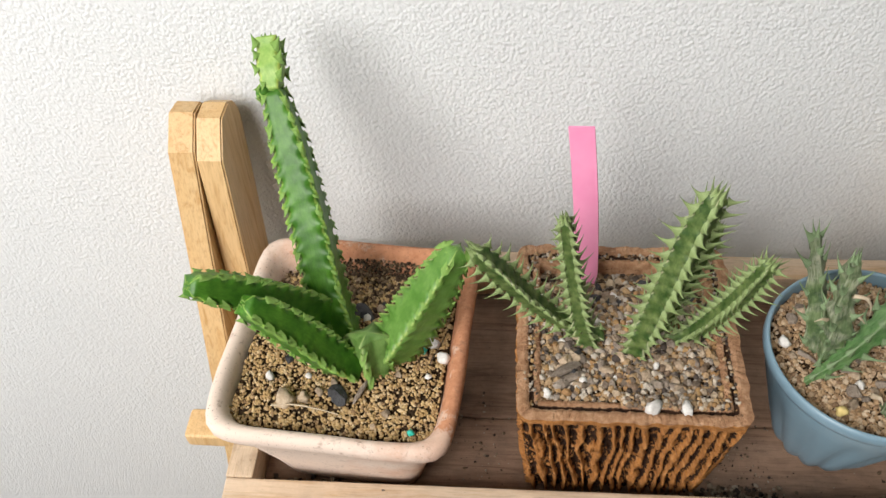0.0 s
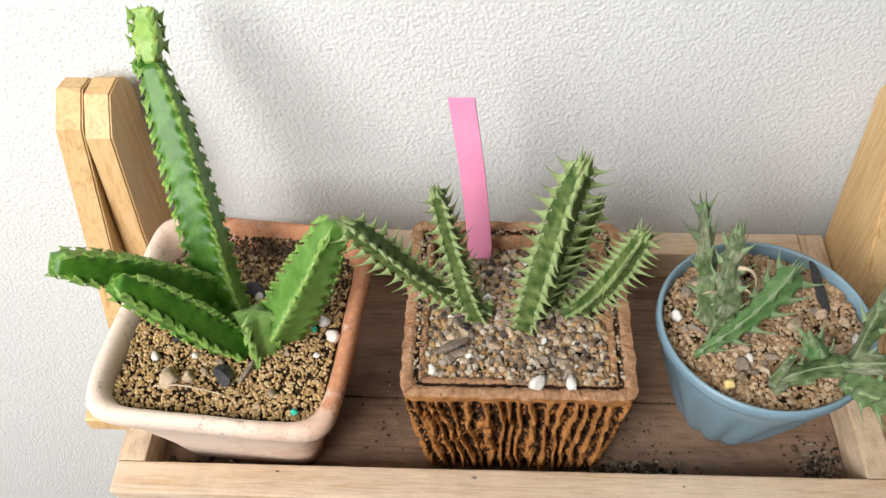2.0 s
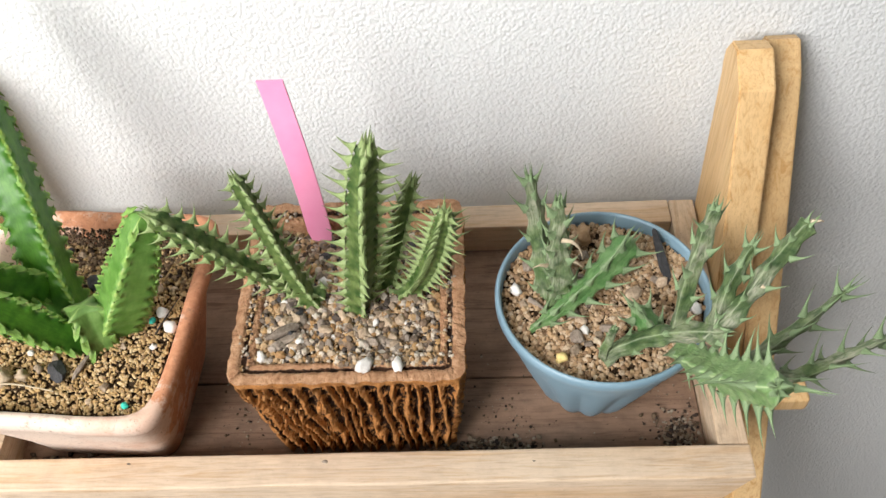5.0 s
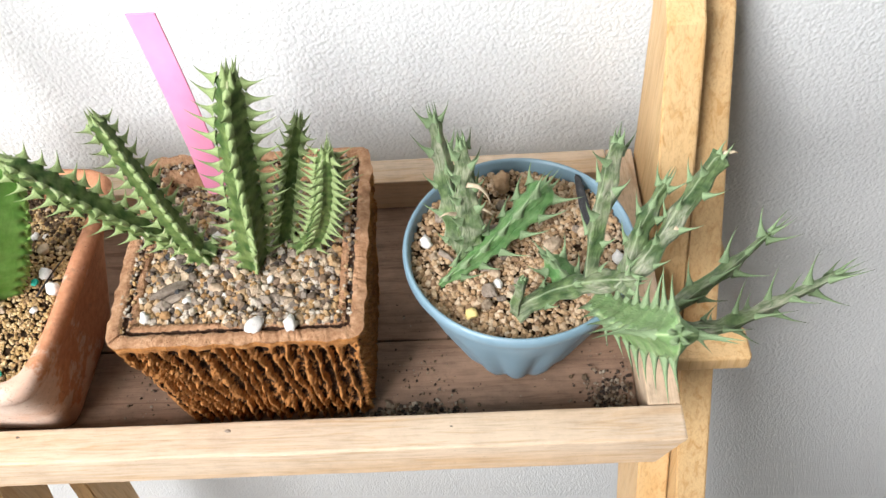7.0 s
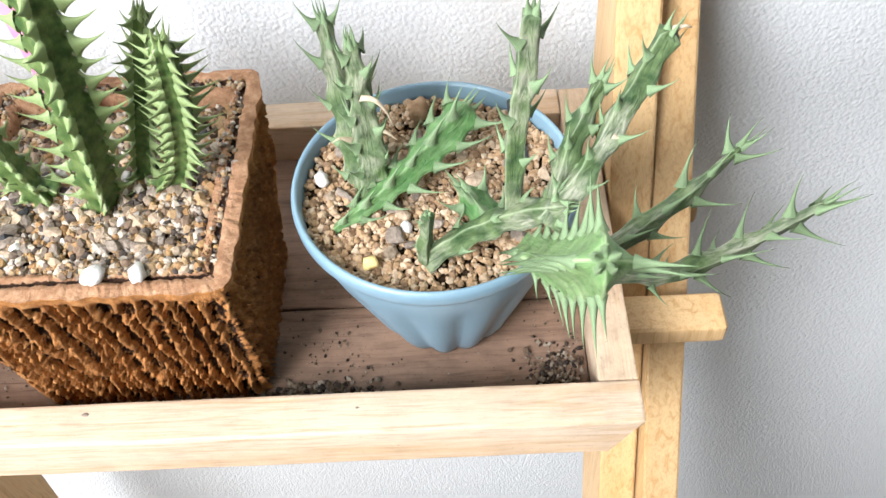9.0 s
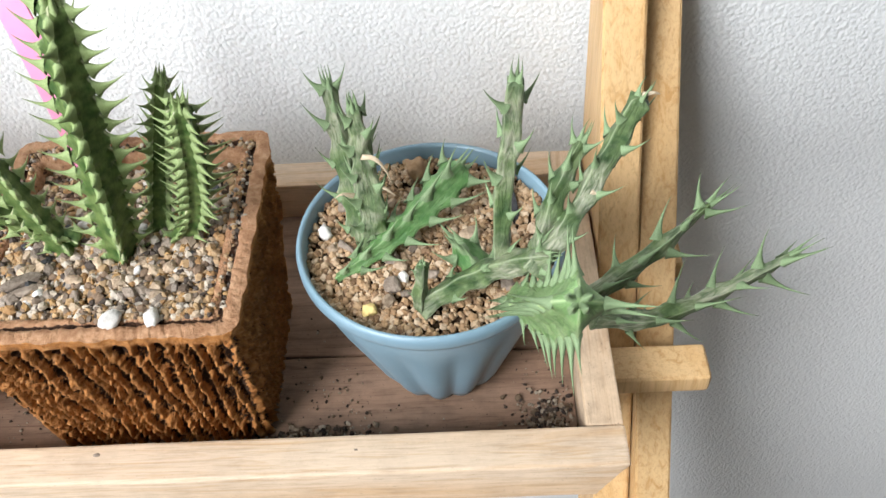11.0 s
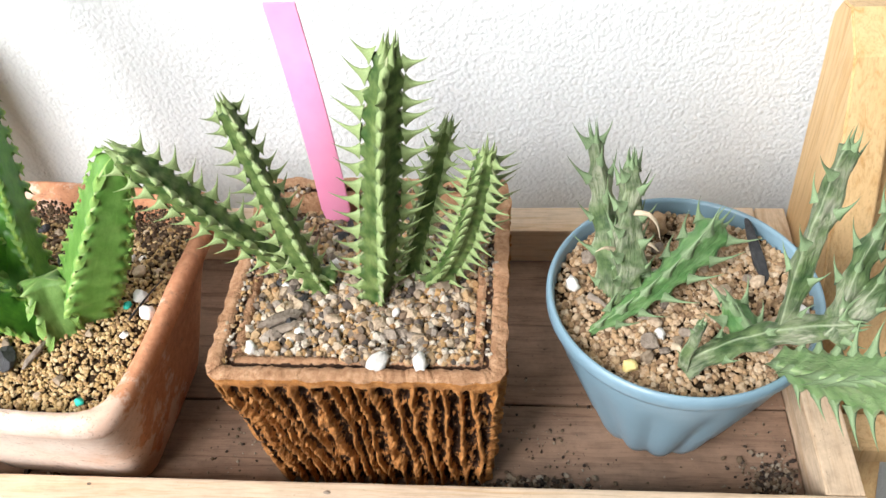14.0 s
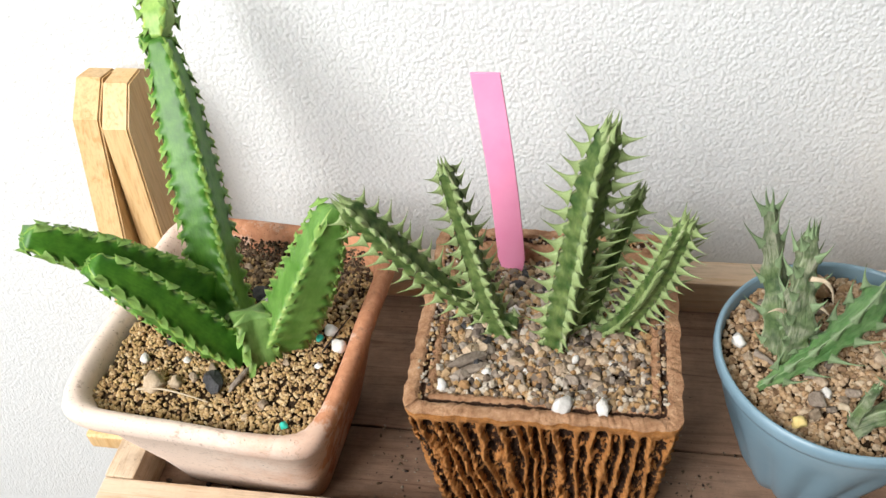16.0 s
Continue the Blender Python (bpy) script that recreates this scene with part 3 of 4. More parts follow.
# ---- the terracotta pot ----
POT_L, TURN_L, RIM_L = Vector((-0.1380, 0.0490, FLOOR)), -4.6, 0.0970
clay = thing("terracotta_pot", POT_L, "square terracotta pot with a lime-whitened rolled rim", "flower pot")


def rounded_square(hx, hy, power, m=96):
    out = []
    for k in range(m):
        a = 2 * math.pi * k / m
        c, s = math.cos(a), math.sin(a)
        r = 1 / (abs(c / hx) ** power + abs(s / hy) ** power) ** (1 / power)
        out.append((c * r, s * r))
    return out


def lathe_square(prof, centre, turn, power=7, m=96, wob=0.0, seed=0):
    """Rings of rounded squares: prof holds (half width, half depth, height)."""
    vs, fs = [], []
    rot = Matrix.Rotation(radians(turn), 3, "Z")
    for hx, hy, z in prof:
        for x, y in rounded_square(hx, hy, power, m):
            p = centre + rot @ Vector((x, y, 0))
            p.z = z
            p += noise.noise_vector(p * 30 + Vector((seed, 0, 0))) * wob
            vs.append(p)
    n = len(prof)
    for i in range(n - 1):
        for k in range(m):
            fs.append((i * m + k, i * m + (k + 1) % m, (i + 1) * m + (k + 1) % m, (i + 1) * m + k))
    return vs, fs


H = RIM_L
body = [(0.001, 0.001, FLOOR), (0.035, 0.033, FLOOR), (0.0388, 0.0370, FLOOR + 0.003), (0.0435, 0.0435, 0.032), (0.0495, 0.053, 0.060), (0.0545, 0.058, H - 0.020), (0.0575, 0.061, H - 0.0155)]
rim = [(0.0572, 0.0607, H - 0.0155), (0.0600, 0.0635, H - 0.012), (0.0618, 0.0650, H - 0.008), (0.0622, 0.0654, H - 0.004), (0.0610, 0.0642, H - 0.001), (0.0585, 0.0618, H), (0.0555, 0.0590, H - 0.0012), (0.0535, 0.0570, H - 0.005), (0.0515, 0.0550, H - 0.012), (0.0490, 0.0525, 0.060)]
vs, fs = lathe_square(body, POT_L, TURN_L, 8, 96, 0.0008, 3)
solid("body", vs, fs, CLAY, clay)
vs, fs = lathe_square(rim, POT_L, TURN_L, 9, 96, 0.0010, 3)
solid("rim", vs, fs, CLAY, clay, label="rolled rim whitened by lime")

# ---- the bark-relief pot ----
POT_M, RIM_M = Vector((0.0030, 0.0510, FLOOR)), 0.1055
bark = thing("bark_pot", POT_M, "square brown pot with a bark-like relief and a grooved rim", "flower pot")


def bark_pot():
    m_side, rows = 170, 110
    m = 4 * m_side
    vs, fs, slip = [], [], []
    for i in range(rows + 1):
        t = i / rows
        z = FLOOR + t * (RIM_M - FLOOR)
        half = 0.0450 + 0.0080 * t
        for k in range(m):
            face, f = divmod(k, m_side)
            c = (f / m_side) * 2 - 1
            # flutes run down the side, leaning and forking
            warp = 0.75 * noise.noise(Vector((c * 3.2 + face * 7, t * 1.7, 3.0))) + 0.30 * noise.noise(Vector((c * 8 + face * 7, t * 5.5, 6.0)))
            phase = c * 8.5 + 0.9 * t + warp * 1.25
            other = c * 5.6 - t * 1.3 * c + 1.3 * noise.noise(Vector((c * 2.6 + face * 5, t * 1.9, 13.0)))
            wide = 0.5 + 0.5 * noise.noise(Vector((c * 5 + face * 9, t * 3.0, 9.0)))
            rough = 0.7 * noise.noise(Vector((c * 22, t * 17, face * 3.0))) + noise.noise(Vector((c * 52, t * 44, face * 3.0))) + 0.5 * noise.noise(Vector((c * 95, t * 85, face)))
            comb = max(0.5 + 0.5 * math.cos(2 * math.pi * phase), 0.12 + 0.5 * math.cos(2 * math.pi * other))
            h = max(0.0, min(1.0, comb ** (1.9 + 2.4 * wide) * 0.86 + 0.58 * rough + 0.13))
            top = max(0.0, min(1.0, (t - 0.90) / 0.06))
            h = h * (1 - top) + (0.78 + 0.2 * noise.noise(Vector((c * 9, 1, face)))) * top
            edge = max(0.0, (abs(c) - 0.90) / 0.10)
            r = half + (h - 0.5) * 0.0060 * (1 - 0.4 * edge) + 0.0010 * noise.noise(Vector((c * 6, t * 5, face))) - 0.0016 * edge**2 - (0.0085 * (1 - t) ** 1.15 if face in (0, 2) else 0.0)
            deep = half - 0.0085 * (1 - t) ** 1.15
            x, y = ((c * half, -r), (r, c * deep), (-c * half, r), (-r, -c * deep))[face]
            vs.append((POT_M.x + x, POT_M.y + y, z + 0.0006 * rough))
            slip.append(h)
    for i in range(rows):
        for k in range(m):
            fs.append((i * m + k, i * m + (k + 1) % m, (i + 1) * m + (k + 1) % m, (i + 1) * m + k))
    fs.append(tuple(range(m - 1, -1, -1)))
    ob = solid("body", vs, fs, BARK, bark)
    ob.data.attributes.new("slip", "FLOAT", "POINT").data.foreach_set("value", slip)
    # rim: outer band, groove, inner band, then down inside
    vs, slip, fs = vs[rows * m :], slip[rows * m :], []
    ring = 0
    for half, z, s in ((0.0515, RIM_M + 0.0008, 0.8), (0.0492, RIM_M + 0.0008, 0.75), (0.0484, RIM_M - 0.0018, 0.1), (0.0468, RIM_M - 0.0018, 0.1), (0.0460, RIM_M - 0.0004, 0.7), (0.0432, RIM_M - 0.0008, 0.7), (0.0424, RIM_M - 0.004, 0.6), (0.0405, RIM_M - 0.02, 0.5)):
        start_at = len(vs)
        for k in range(m):
            face, f = divmod(k, m_side)
            c = (f / m_side) * 2 - 1
            r = half - 0.0012 * max(0.0, (abs(c) - 0.9) / 0.1) ** 2
            x, y = ((c * half, -r), (r, c * half), (-c * half, r), (-r, -c * half))[face]
            jit = noise.noise(Vector((c * 11, half * 900, face * 5.0))) * 0.0009 + noise.noise(Vector((c * 37, half * 900, face * 5.0))) * 0.0008
            out = 1 + 0.012 * noise.noise(Vector((c * 14, half * 300, face * 5.0)))
            vs.append((POT_M.x + x * out, POT_M.y + y * out, z + jit))
            slip.append(s + 0.25 * noise.noise(Vector((c * 8, half * 500, face))))
        for k in range(m):
            fs.append((ring + k, ring + (k + 1) % m, start_at + (k + 1) % m, start_at + k))
        ring = start_at
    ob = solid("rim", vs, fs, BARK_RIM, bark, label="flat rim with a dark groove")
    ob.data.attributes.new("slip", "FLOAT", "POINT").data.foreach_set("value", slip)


bark_pot()

# ---- the blue plastic pot ----
POT_R, RIM_R = Vector((0.1250, 0.0470, FLOOR)), 0.1000
blue = thing("blue_pot", POT_R, "round light-blue plastic pot with a fluted lower body", "flower pot")


def blue_pot():
    m = 120
    vs, fs = [], []
    shift = Vector((0.0, 0.009, 0))
    prof = [(0.0005, 0, 0), (0.0245, 0, 0.6), (0.0268, 0.0015, 1), (0.031, 0.012, 1), (0.0375, 0.034, 1), (0.0440, 0.056, 0.9), (0.0470, 0.068, 0.25), (0.0490, 0.078, 0), (0.0498, 0.0848, 0), (0.0498, 0.0848, 0), (0.0518, 0.0850, 0), (0.0526, 0.0870, 0), (0.0526, 0.0905, 0), (0.0518, 0.0928, 0), (0.0506, 0.0930, 0), (0.0498, 0.0915, 0), (0.0490, 0.084, 0), (0.0470, 0.07, 0)]
    for r, z, flute in prof:
        for k in range(m):
            a = 2 * math.pi * k / m
            wave = abs(math.sin(a * 7 + 0.4))
            rr = r - flute * 0.0024 * (1 - wave) ** 1.0
            off = shift * (1 - z / 0.093)
            vs.append((POT_R.x + off.x + rr * math.cos(a), POT_R.y + off.y + rr * math.sin(a), FLOOR + z))
    for name, lo, hi in (("body", 0, 8), ("rim", 9, len(prof) - 1)):
        fs = [(i * m + k, i * m + (k + 1) % m, (i + 1) * m + (k + 1) % m, (i + 1) * m + k) for i in range(hi - lo) for k in range(m)]
        solid(name, vs[lo * m : (hi + 1) * m], fs, BLUE, blue)


blue_pot()


# ---- soil ----
def soil_bed(pot, inside, z, half, bump, seed, parent):
    """The dark bed under the loose grains, a gently uneven sheet closed to the pot."""
    n = 40
    vs, fs = [], []
    for i in range(n + 1):
        for j in range(n + 1):
            a, b = i / n * 2 - 1, j / n * 2 - 1
            x, y = inside(a, b)
            vs.append((pot.x + x, pot.y + y, z(pot.x + x, pot.y + y) - 0.0012))
    for i in range(n):
        for j in range(n):
            k = i * (n + 1) + j
            fs.append((k, k + n + 1, k + n + 2, k + 1))
    solid("soil", vs, fs, EARTH, parent)


def disc(a, b, r):
    d = max(abs(a), abs(b))
    if d == 0:
        return 0.0, 0.0
    k = d / math.hypot(a, b)
    return a * k * r, b * k * r


RL = Matrix.Rotation(radians(TURN_L), 3, "Z")


def in_left(a, b):
    p = RL @ Vector((a * 0.0520, b * 0.0555, 0))
    return p.x, p.y


def z_left(x, y):
    return 0.0885 + 0.0025 * noise.noise(Vector((x * 40, y * 40, 1))) - 0.22 * max(0, y - 0.062)


def z_mid(x, y):
    return 0.1022 + 0.002 * noise.noise(Vector((x * 45, y * 45, 4))) - 0.26 * max(0, y - 0.066)


def z_right(x, y):
    return 0.0925 + 0.002 * noise.noise(Vector((x * 45, y * 45, 8)))


soil_l = thing("potting_soil", (POT_L.x, POT_L.y, 0.06), "fine tan granular soil filling the terracotta pot", "soil", kind="stuff")
soil_m = thing("potting_soil", (POT_M.x, POT_M.y, 0.08), "coarse mixed grit and bark filling the brown pot", "soil", kind="stuff")
soil_r = thing("potting_soil", (POT_R.x, POT_R.y, 0.07), "reddish tan granular soil filling the blue pot", "soil", kind="stuff")
soil_bed(POT_L, in_left, z_left, 0.05, 0.002, 1, soil_l)
soil_bed(POT_M, lambda a, b: (a * 0.0425, b * 0.0425), z_mid, 0.0425, 0.002, 2, soil_m)
soil_bed(POT_R, lambda a, b: disc(a, b, 0.0495), z_right, 0.0495, 0.002, 3, soil_r)


def scatter(pot, inside, z, count, lo, hi, seed, lift=0.35, power=2.0):
    rng = np.random.default_rng(seed)
    pts, sizes = [], []
    for _ in range(count):
        a, b = rng.uniform(-1, 1, 2)
        x, y = inside(a, b)
        s = lo + (hi - lo) * rng.random() ** power
        pts.append((pot.x + x, pot.y + y, z(pot.x + x, pot.y + y) + s * rng.uniform(0.0, lift)))
        sizes.append(s)
    return pts, sizes


p, s = scatter(POT_L, lambda a, b: in_left(a * 0.985, b * 0.985), z_left, 7000, 0.0012, 0.0025, 11)
grains("grains", p, s, SOIL_L, soil_l, 1)
rg = np.random.default_rng(41)
p, s = [], []
for _ in range(650):  # darker lumps towards the back of the pot
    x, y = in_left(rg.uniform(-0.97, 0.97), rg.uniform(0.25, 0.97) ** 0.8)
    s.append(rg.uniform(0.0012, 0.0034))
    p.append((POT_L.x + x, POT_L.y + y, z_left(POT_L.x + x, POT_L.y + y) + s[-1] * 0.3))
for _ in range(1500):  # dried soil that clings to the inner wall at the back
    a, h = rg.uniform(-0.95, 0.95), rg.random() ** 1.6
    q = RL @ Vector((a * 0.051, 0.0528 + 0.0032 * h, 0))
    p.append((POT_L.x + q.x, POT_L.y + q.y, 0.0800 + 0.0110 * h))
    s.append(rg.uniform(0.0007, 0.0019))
grains("damp_grains", p, s, DARK_SOIL, soil_l, 5)
p, s = scatter(POT_M, lambda a, b: (a * 0.0425, b * 0.0425), z_mid, 6200, 0.0013, 0.0046, 12, 0.5, 2.4)
rg = np.random.default_rng(31)
for _ in range(420):  # grains that have rolled into the groove of the rim
    face, c, rr = rg.integers(1, 4), rg.uniform(-1, 1) * 0.047, rg.normal(0.0470, 0.0016)
    x, y = ((c, -rr), (rr, c), (c, rr), (-rr, c))[face]
    p.append((POT_M.x + x, POT_M.y + y, RIM_M + 0.0002))
    s.append(rg.uniform(0.0010, 0.0024))
for _ in range(240):  # grit heaped over the front of the rim
    x, y = rg.uniform(-0.005, 0.044), rg.uniform(-0.0455, -0.0400)
    p.append((POT_M.x + x, POT_M.y + y, RIM_M + rg.uniform(-0.0012, 0.0006)))
    s.append(rg.uniform(0.0014, 0.0036))
grains("grains", p, s, SOIL_M, soil_m, 2)
p, s = [], []
for _ in range(420):  # darker lumps behind the stems
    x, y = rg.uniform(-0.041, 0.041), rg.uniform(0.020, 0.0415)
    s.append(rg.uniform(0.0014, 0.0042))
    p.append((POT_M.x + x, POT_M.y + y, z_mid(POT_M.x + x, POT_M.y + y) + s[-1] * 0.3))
grains("damp_grains", p, s, DARK_SOIL, soil_m, 6)
p, s = scatter(POT_R, lambda a, b: disc(a, b, 0.0488), z_right, 5000, 0.0014, 0.0036, 13, 0.4, 1.8)
grains("grains", p, s, SOIL_R, soil_r, 3)

# ---- single stones and chips on the soil ----
HEADINGS = {"dark bark sliver on the tan soil": 8, "weathered grey bark sliver on the grit": 28, "thin brown bark sliver on the soil": -25}
PEBBLES = [
    ("pebble", 0.0116, 0.0040, 0.1072, (0.0056, 0.0084, 0.0062), STONE_W, "white pumice stone on the grit"),
    ("pebble", 0.0270, 0.0045, 0.1072, (0.0050, 0.0080, 0.0060), STONE_W, "white pumice stone on the grit"),
    ("pebble", -0.0372, 0.0125, 0.1035, (0.0055, 0.0050, 0.0045), STONE_W, "small white pumice stone on the grit"),
    ("pebble", 0.1021, 0.0130, 0.0945, (0.0058, 0.0056, 0.005), STONE_Y, "rounded yellow stone on the tan soil"),
    ("pebble", 0.1395, 0.0500, 0.0940, (0.0080, 0.0100, 0.006), STONE_T, "pale grey-pink stone on the tan soil"),
    ("husk", 0.1190, 0.0840, 0.0985, (0.0120, 0.0085, 0.0090), HUSK, "dry brown seed husk on the tan soil"),
    ("pebble", 0.1690, 0.0140, 0.0950, (0.0080, 0.0062, 0.0055), STONE_T, "tan stone beside the pot rim"),
    ("pebble", 0.1580, 0.0185, 0.0950, (0.0075, 0.0090, 0.0060), STONE_R, "rounded tan stone under the stems"),
    ("pebble", 0.0830, 0.0528, 0.0958, (0.0052, 0.0058, 0.005), STONE_W, "small white stone on the tan soil"),
    ("pebble", 0.1146, 0.0286, 0.0945, (0.0060, 0.0045, 0.0045), STONE_W, "small white stone on the tan soil"),
    ("pebble", 0.1690, 0.0400, 0.0940, (0.0060, 0.0065, 0.005), STONE_W, "white pumice stone beside the pot rim"),
    ("pebble", -0.1661, 0.0121, 0.0920, (0.0105, 0.0100, 0.0085), STONE_R, "rounded tan stone on the fine soil"),
    ("pebble", -0.1570, 0.0140, 0.0905, (0.0066, 0.0060, 0.0055), STONE_R, "small tan stone on the fine soil"),
    ("charcoal_chip", -0.1405, 0.0165, 0.0905, (0.0150, 0.0085, 0.005), CHAR, "flat black charcoal chip on the fine soil"),
    ("charcoal_chip", -0.1330, 0.0680, 0.0885, (0.0130, 0.0110, 0.006), CHAR, "black charcoal chip behind the stems"),
    ("fertilizer_bead", -0.1019, -0.0047, 0.0915, (0.0034, 0.0034, 0.0034), TEAL, "teal fertilizer bead on the soil"),
    ("fertilizer_bead", -0.0990, 0.0440, 0.0905, (0.0034, 0.0034, 0.0034), TEAL, "teal fertilizer bead on the soil"),
    ("pebble", -0.0945, 0.0480, 0.0915, (0.0062, 0.0062, 0.0055), STONE_W, "white pumice stone near the pot wall"),
    ("pebble", -0.0885, 0.0390, 0.0920, (0.0070, 0.0064, 0.0055), STONE_W, "white pumice stone near the pot wall"),
    ("bark_chip", -0.0262, 0.0258, 0.1055, (0.0200, 0.0048, 0.0040), BARKCHIP, "weathered grey bark sliver on the grit"),
    ("bark_chip", -0.0245, 0.0215, 0.1050, (0.0170, 0.0036, 0.0032), BARKCHIP, "weathered grey bark sliver on the grit"),
    ("bark_chip", 0.1570, 0.0705, 0.0962, (0.0052, 0.0300, 0.0045), CHAR, "dark bark sliver on the tan soil"),
    ("bark_chip", -0.1290, 0.0180, 0.0905, (0.0025, 0.0140, 0.0025), BARKCHIP, "thin brown bark sliver on the soil"),
]
for i, (nm, x, y, z, size, mt, lab) in enumerate(PEBBLES):
    pebble(nm, (x, y, z), size, mt, lab, "stone" if nm == "pebble" else nm.split("_")[0] if nm != "fertilizer_bead" else "bead", i + 1, "stones and chips on the soil", HEADINGS.get(lab))
rng = random.Random(5)
for pot, inside, zf, count, lo, hi, mats, lab in (
    (POT_L, in_left, z_left, 34, 0.0028, 0.0058, (STONE_T, STONE_T, STONE_W, CHAR), "small stone in the fine soil"),
    (POT_M, lambda a, b: (a * 0.038, b * 0.038), z_mid, 150, 0.0032, 0.0068, (STONE_T,) * 9 + (BARKCHIP,) * 5 + (STONE_W, STONE_W, STONE_R, CHAR, CHAR), "angular grit stone in the brown pot"),
    (POT_R, lambda a, b: disc(a, b, 0.045), z_right, 26, 0.0040, 0.0075, (STONE_T, STONE_T, BARKCHIP), "tan soil lump in the blue pot"),
):
    for i in range(count):
        x, y = inside(rng.uniform(-0.92, 0.92), rng.uniform(-0.92, 0.92))
        s = rng.uniform(lo, hi)
        x, y = pot.x + x, pot.y + y
        pebble("pebble", (x, y, zf(x, y) + s * 0.32), (s, s * rng.uniform(0.7, 1), s * rng.uniform(0.6, 0.85)), rng.choice(mats), lab, "stone", 50 + i, "stones and chips on the soil")

# ---- dry twigs ----
def twig(pts, r, label, mat, seed):
    path, _ = spline([(*p, 0) for p in pts], 22)
    vs, fs = [], []
    for i, p in enumerate(path):
        k = r * (1 - 0.6 * i / len(path))
        for a in range(6):
            vs.append((p[0] + k * math.cos(a * math.pi / 3) * 0.4, p[1] + k * math.cos(a * math.pi / 3), p[2] + k * math.sin(a * math.pi / 3)))
    for i in range(len(path) - 1):
        for a in range(6):
            fs.append((i * 6 + a, i * 6 + (a + 1) % 6, (i + 1) * 6 + (a + 1) % 6, (i + 1) * 6 + a))
    fs += [tuple(range(5, -1, -1)), tuple((len(path) - 1) * 6 + a for a in range(6))]
    return tagged(solid("twig", vs, fs, mat), label, "twig")


twig([(-0.172, 0.008, 0.0915), (-0.160, 0.0075, 0.0935), (-0.148, 0.006, 0.0925), (-0.138, 0.004, 0.0915)], 0.0006, "thin dry brown twig lying on the soil", DRY, 1)
twig([(-0.095, 0.036, 0.0915), (-0.090, 0.047, 0.0935), (-0.087, 0.056, 0.0930)], 0.0010, "dark dry twig beside the pot wall", CHAR, 2)
twig([(0.089, 0.048, 0.0945), (0.094, 0.043, 0.0955), (0.098, 0.039, 0.0950)], 0.0016, "brown bark twig on the tan soil", BARKCHIP, 3)
twig([(0.1185, 0.0230, 0.0945), (0.1205, 0.0180, 0.0990), (0.1200, 0.0120, 0.0985)], 0.0016, "withered tan stem end on the soil", DRY, 4)

# ---- crumbs on the tray ----
crumbs = thing("soil_crumbs", (0.1, 0.02, FLOOR), "dark crumbs of spilled soil on the tray", "soil", kind="stuff")
rg = np.random.default_rng(9)
pts, sizes = [], []
for cx, cy, sx, sy, n, lo, hi in ((0.172, 0.014, 0.008, 0.009, 520, 0.0010, 0.0034), (0.068, 0.008, 0.014, 0.005, 620, 0.0010, 0.0038), (0.168, 0.045, 0.010, 0.016, 60, 0.0006, 0.0016), (0.10, 0.012, 0.05, 0.008, 90, 0.0006, 0.0014), (-0.02, 0.004, 0.05, 0.0025, 160, 0.0014, 0.0042), (-0.165, 0.006, 0.018, 0.004, 130, 0.0018, 0.0065), (0.075, 0.03, 0.012, 0.02, 160, 0.0006, 0.0018), (-0.07, 0.03, 0.008, 0.03, 120, 0.0007, 0.0022), (0.05, 0.15, 0.1, 0.003, 60, 0.0008, 0.002)):
    for _ in range(n):
        x, y = rg.normal(cx, sx), rg.normal(cy, sy)
        if -0.189 < x < 0.182 and 0.002 < y < 0.148:
            sz = lo + (hi - lo) * rg.random() ** 2
            pts.append((x, y, FLOOR + sz * 0.36))
            sizes.append(sz)
grains("crumbs", pts, sizes, DIRT, crumbs, 4, 0.5)
pebble("fertilizer_bead", (0.0814, 0.0045, FLOOR + 0.0012), (0.0024, 0.0024, 0.0024), TEAL, "teal fertilizer bead on the tray", "bead", 77)

# ---- the pink label ----
label_ob = thing("plant_label", (-0.0155, 0.0846, 0.094), "blank pink plastic plant label stuck in the soil", "plant label")


def label_strip():
    a, b = Vector((-0.0150, 0.0835, 0.0930)), Vector((-0.0249, 0.0958, 0.1975))
    bm = bmesh.new()
    rows = []
    for i in range(25):
        t = i / 24
        c = a.lerp(b, t) + Vector((0.0012, 0.0, 0)) * math.sin(math.pi * t)
        wdt = 0.0062 * (0.5 + 0.5 * min(1, t / 0.12))
        rows.append([bm.verts.new(c + Vector((dx * wdt, dy, 0))) for dx, dy in ((-1, 0.0006), (-0.96, 0), (0.96, 0), (1, 0.0006), (0.96, 0.0012), (-0.96, 0.0012))])
    for r0, r1 in zip(rows, rows[1:]):
        for k in range(6):
            bm.faces.new((r0[k], r0[(k + 1) % 6], r1[(k + 1) % 6], r1[k]))
    bm.faces.new(rows[0][::-1])
    bm.faces.new(rows[-1])
    return bm


part("strip", label_strip(), PINK, label_ob)

# ---- the broad-stemmed succulent ----
sl = thing("broad_succulent", (-0.135, 0.048, 0.088), "bright green succulent with broad toothed four-angled stems", "succulent")
kw = dict(ribs=4, valley=0.69, gap=0.0078, tall=0.0019, wide=0.0050, knob=0.24, rise=0.40, tip=0.0, crown=3, lumpy=0.03, crisp=8)
stem(sl, [(-0.138, 0.047, 0.086, 0.0105), (-0.147, 0.059, 0.107, 0.0126), (-0.1555, 0.080, 0.138, 0.0126), (-0.166, 0.105, 0.174, 0.0112), (-0.1735, 0.121, 0.198, 0.0070)], GREEN_L, THORN_L, turn=58, twist=6, seed=1, blunt=0.4, **kw)
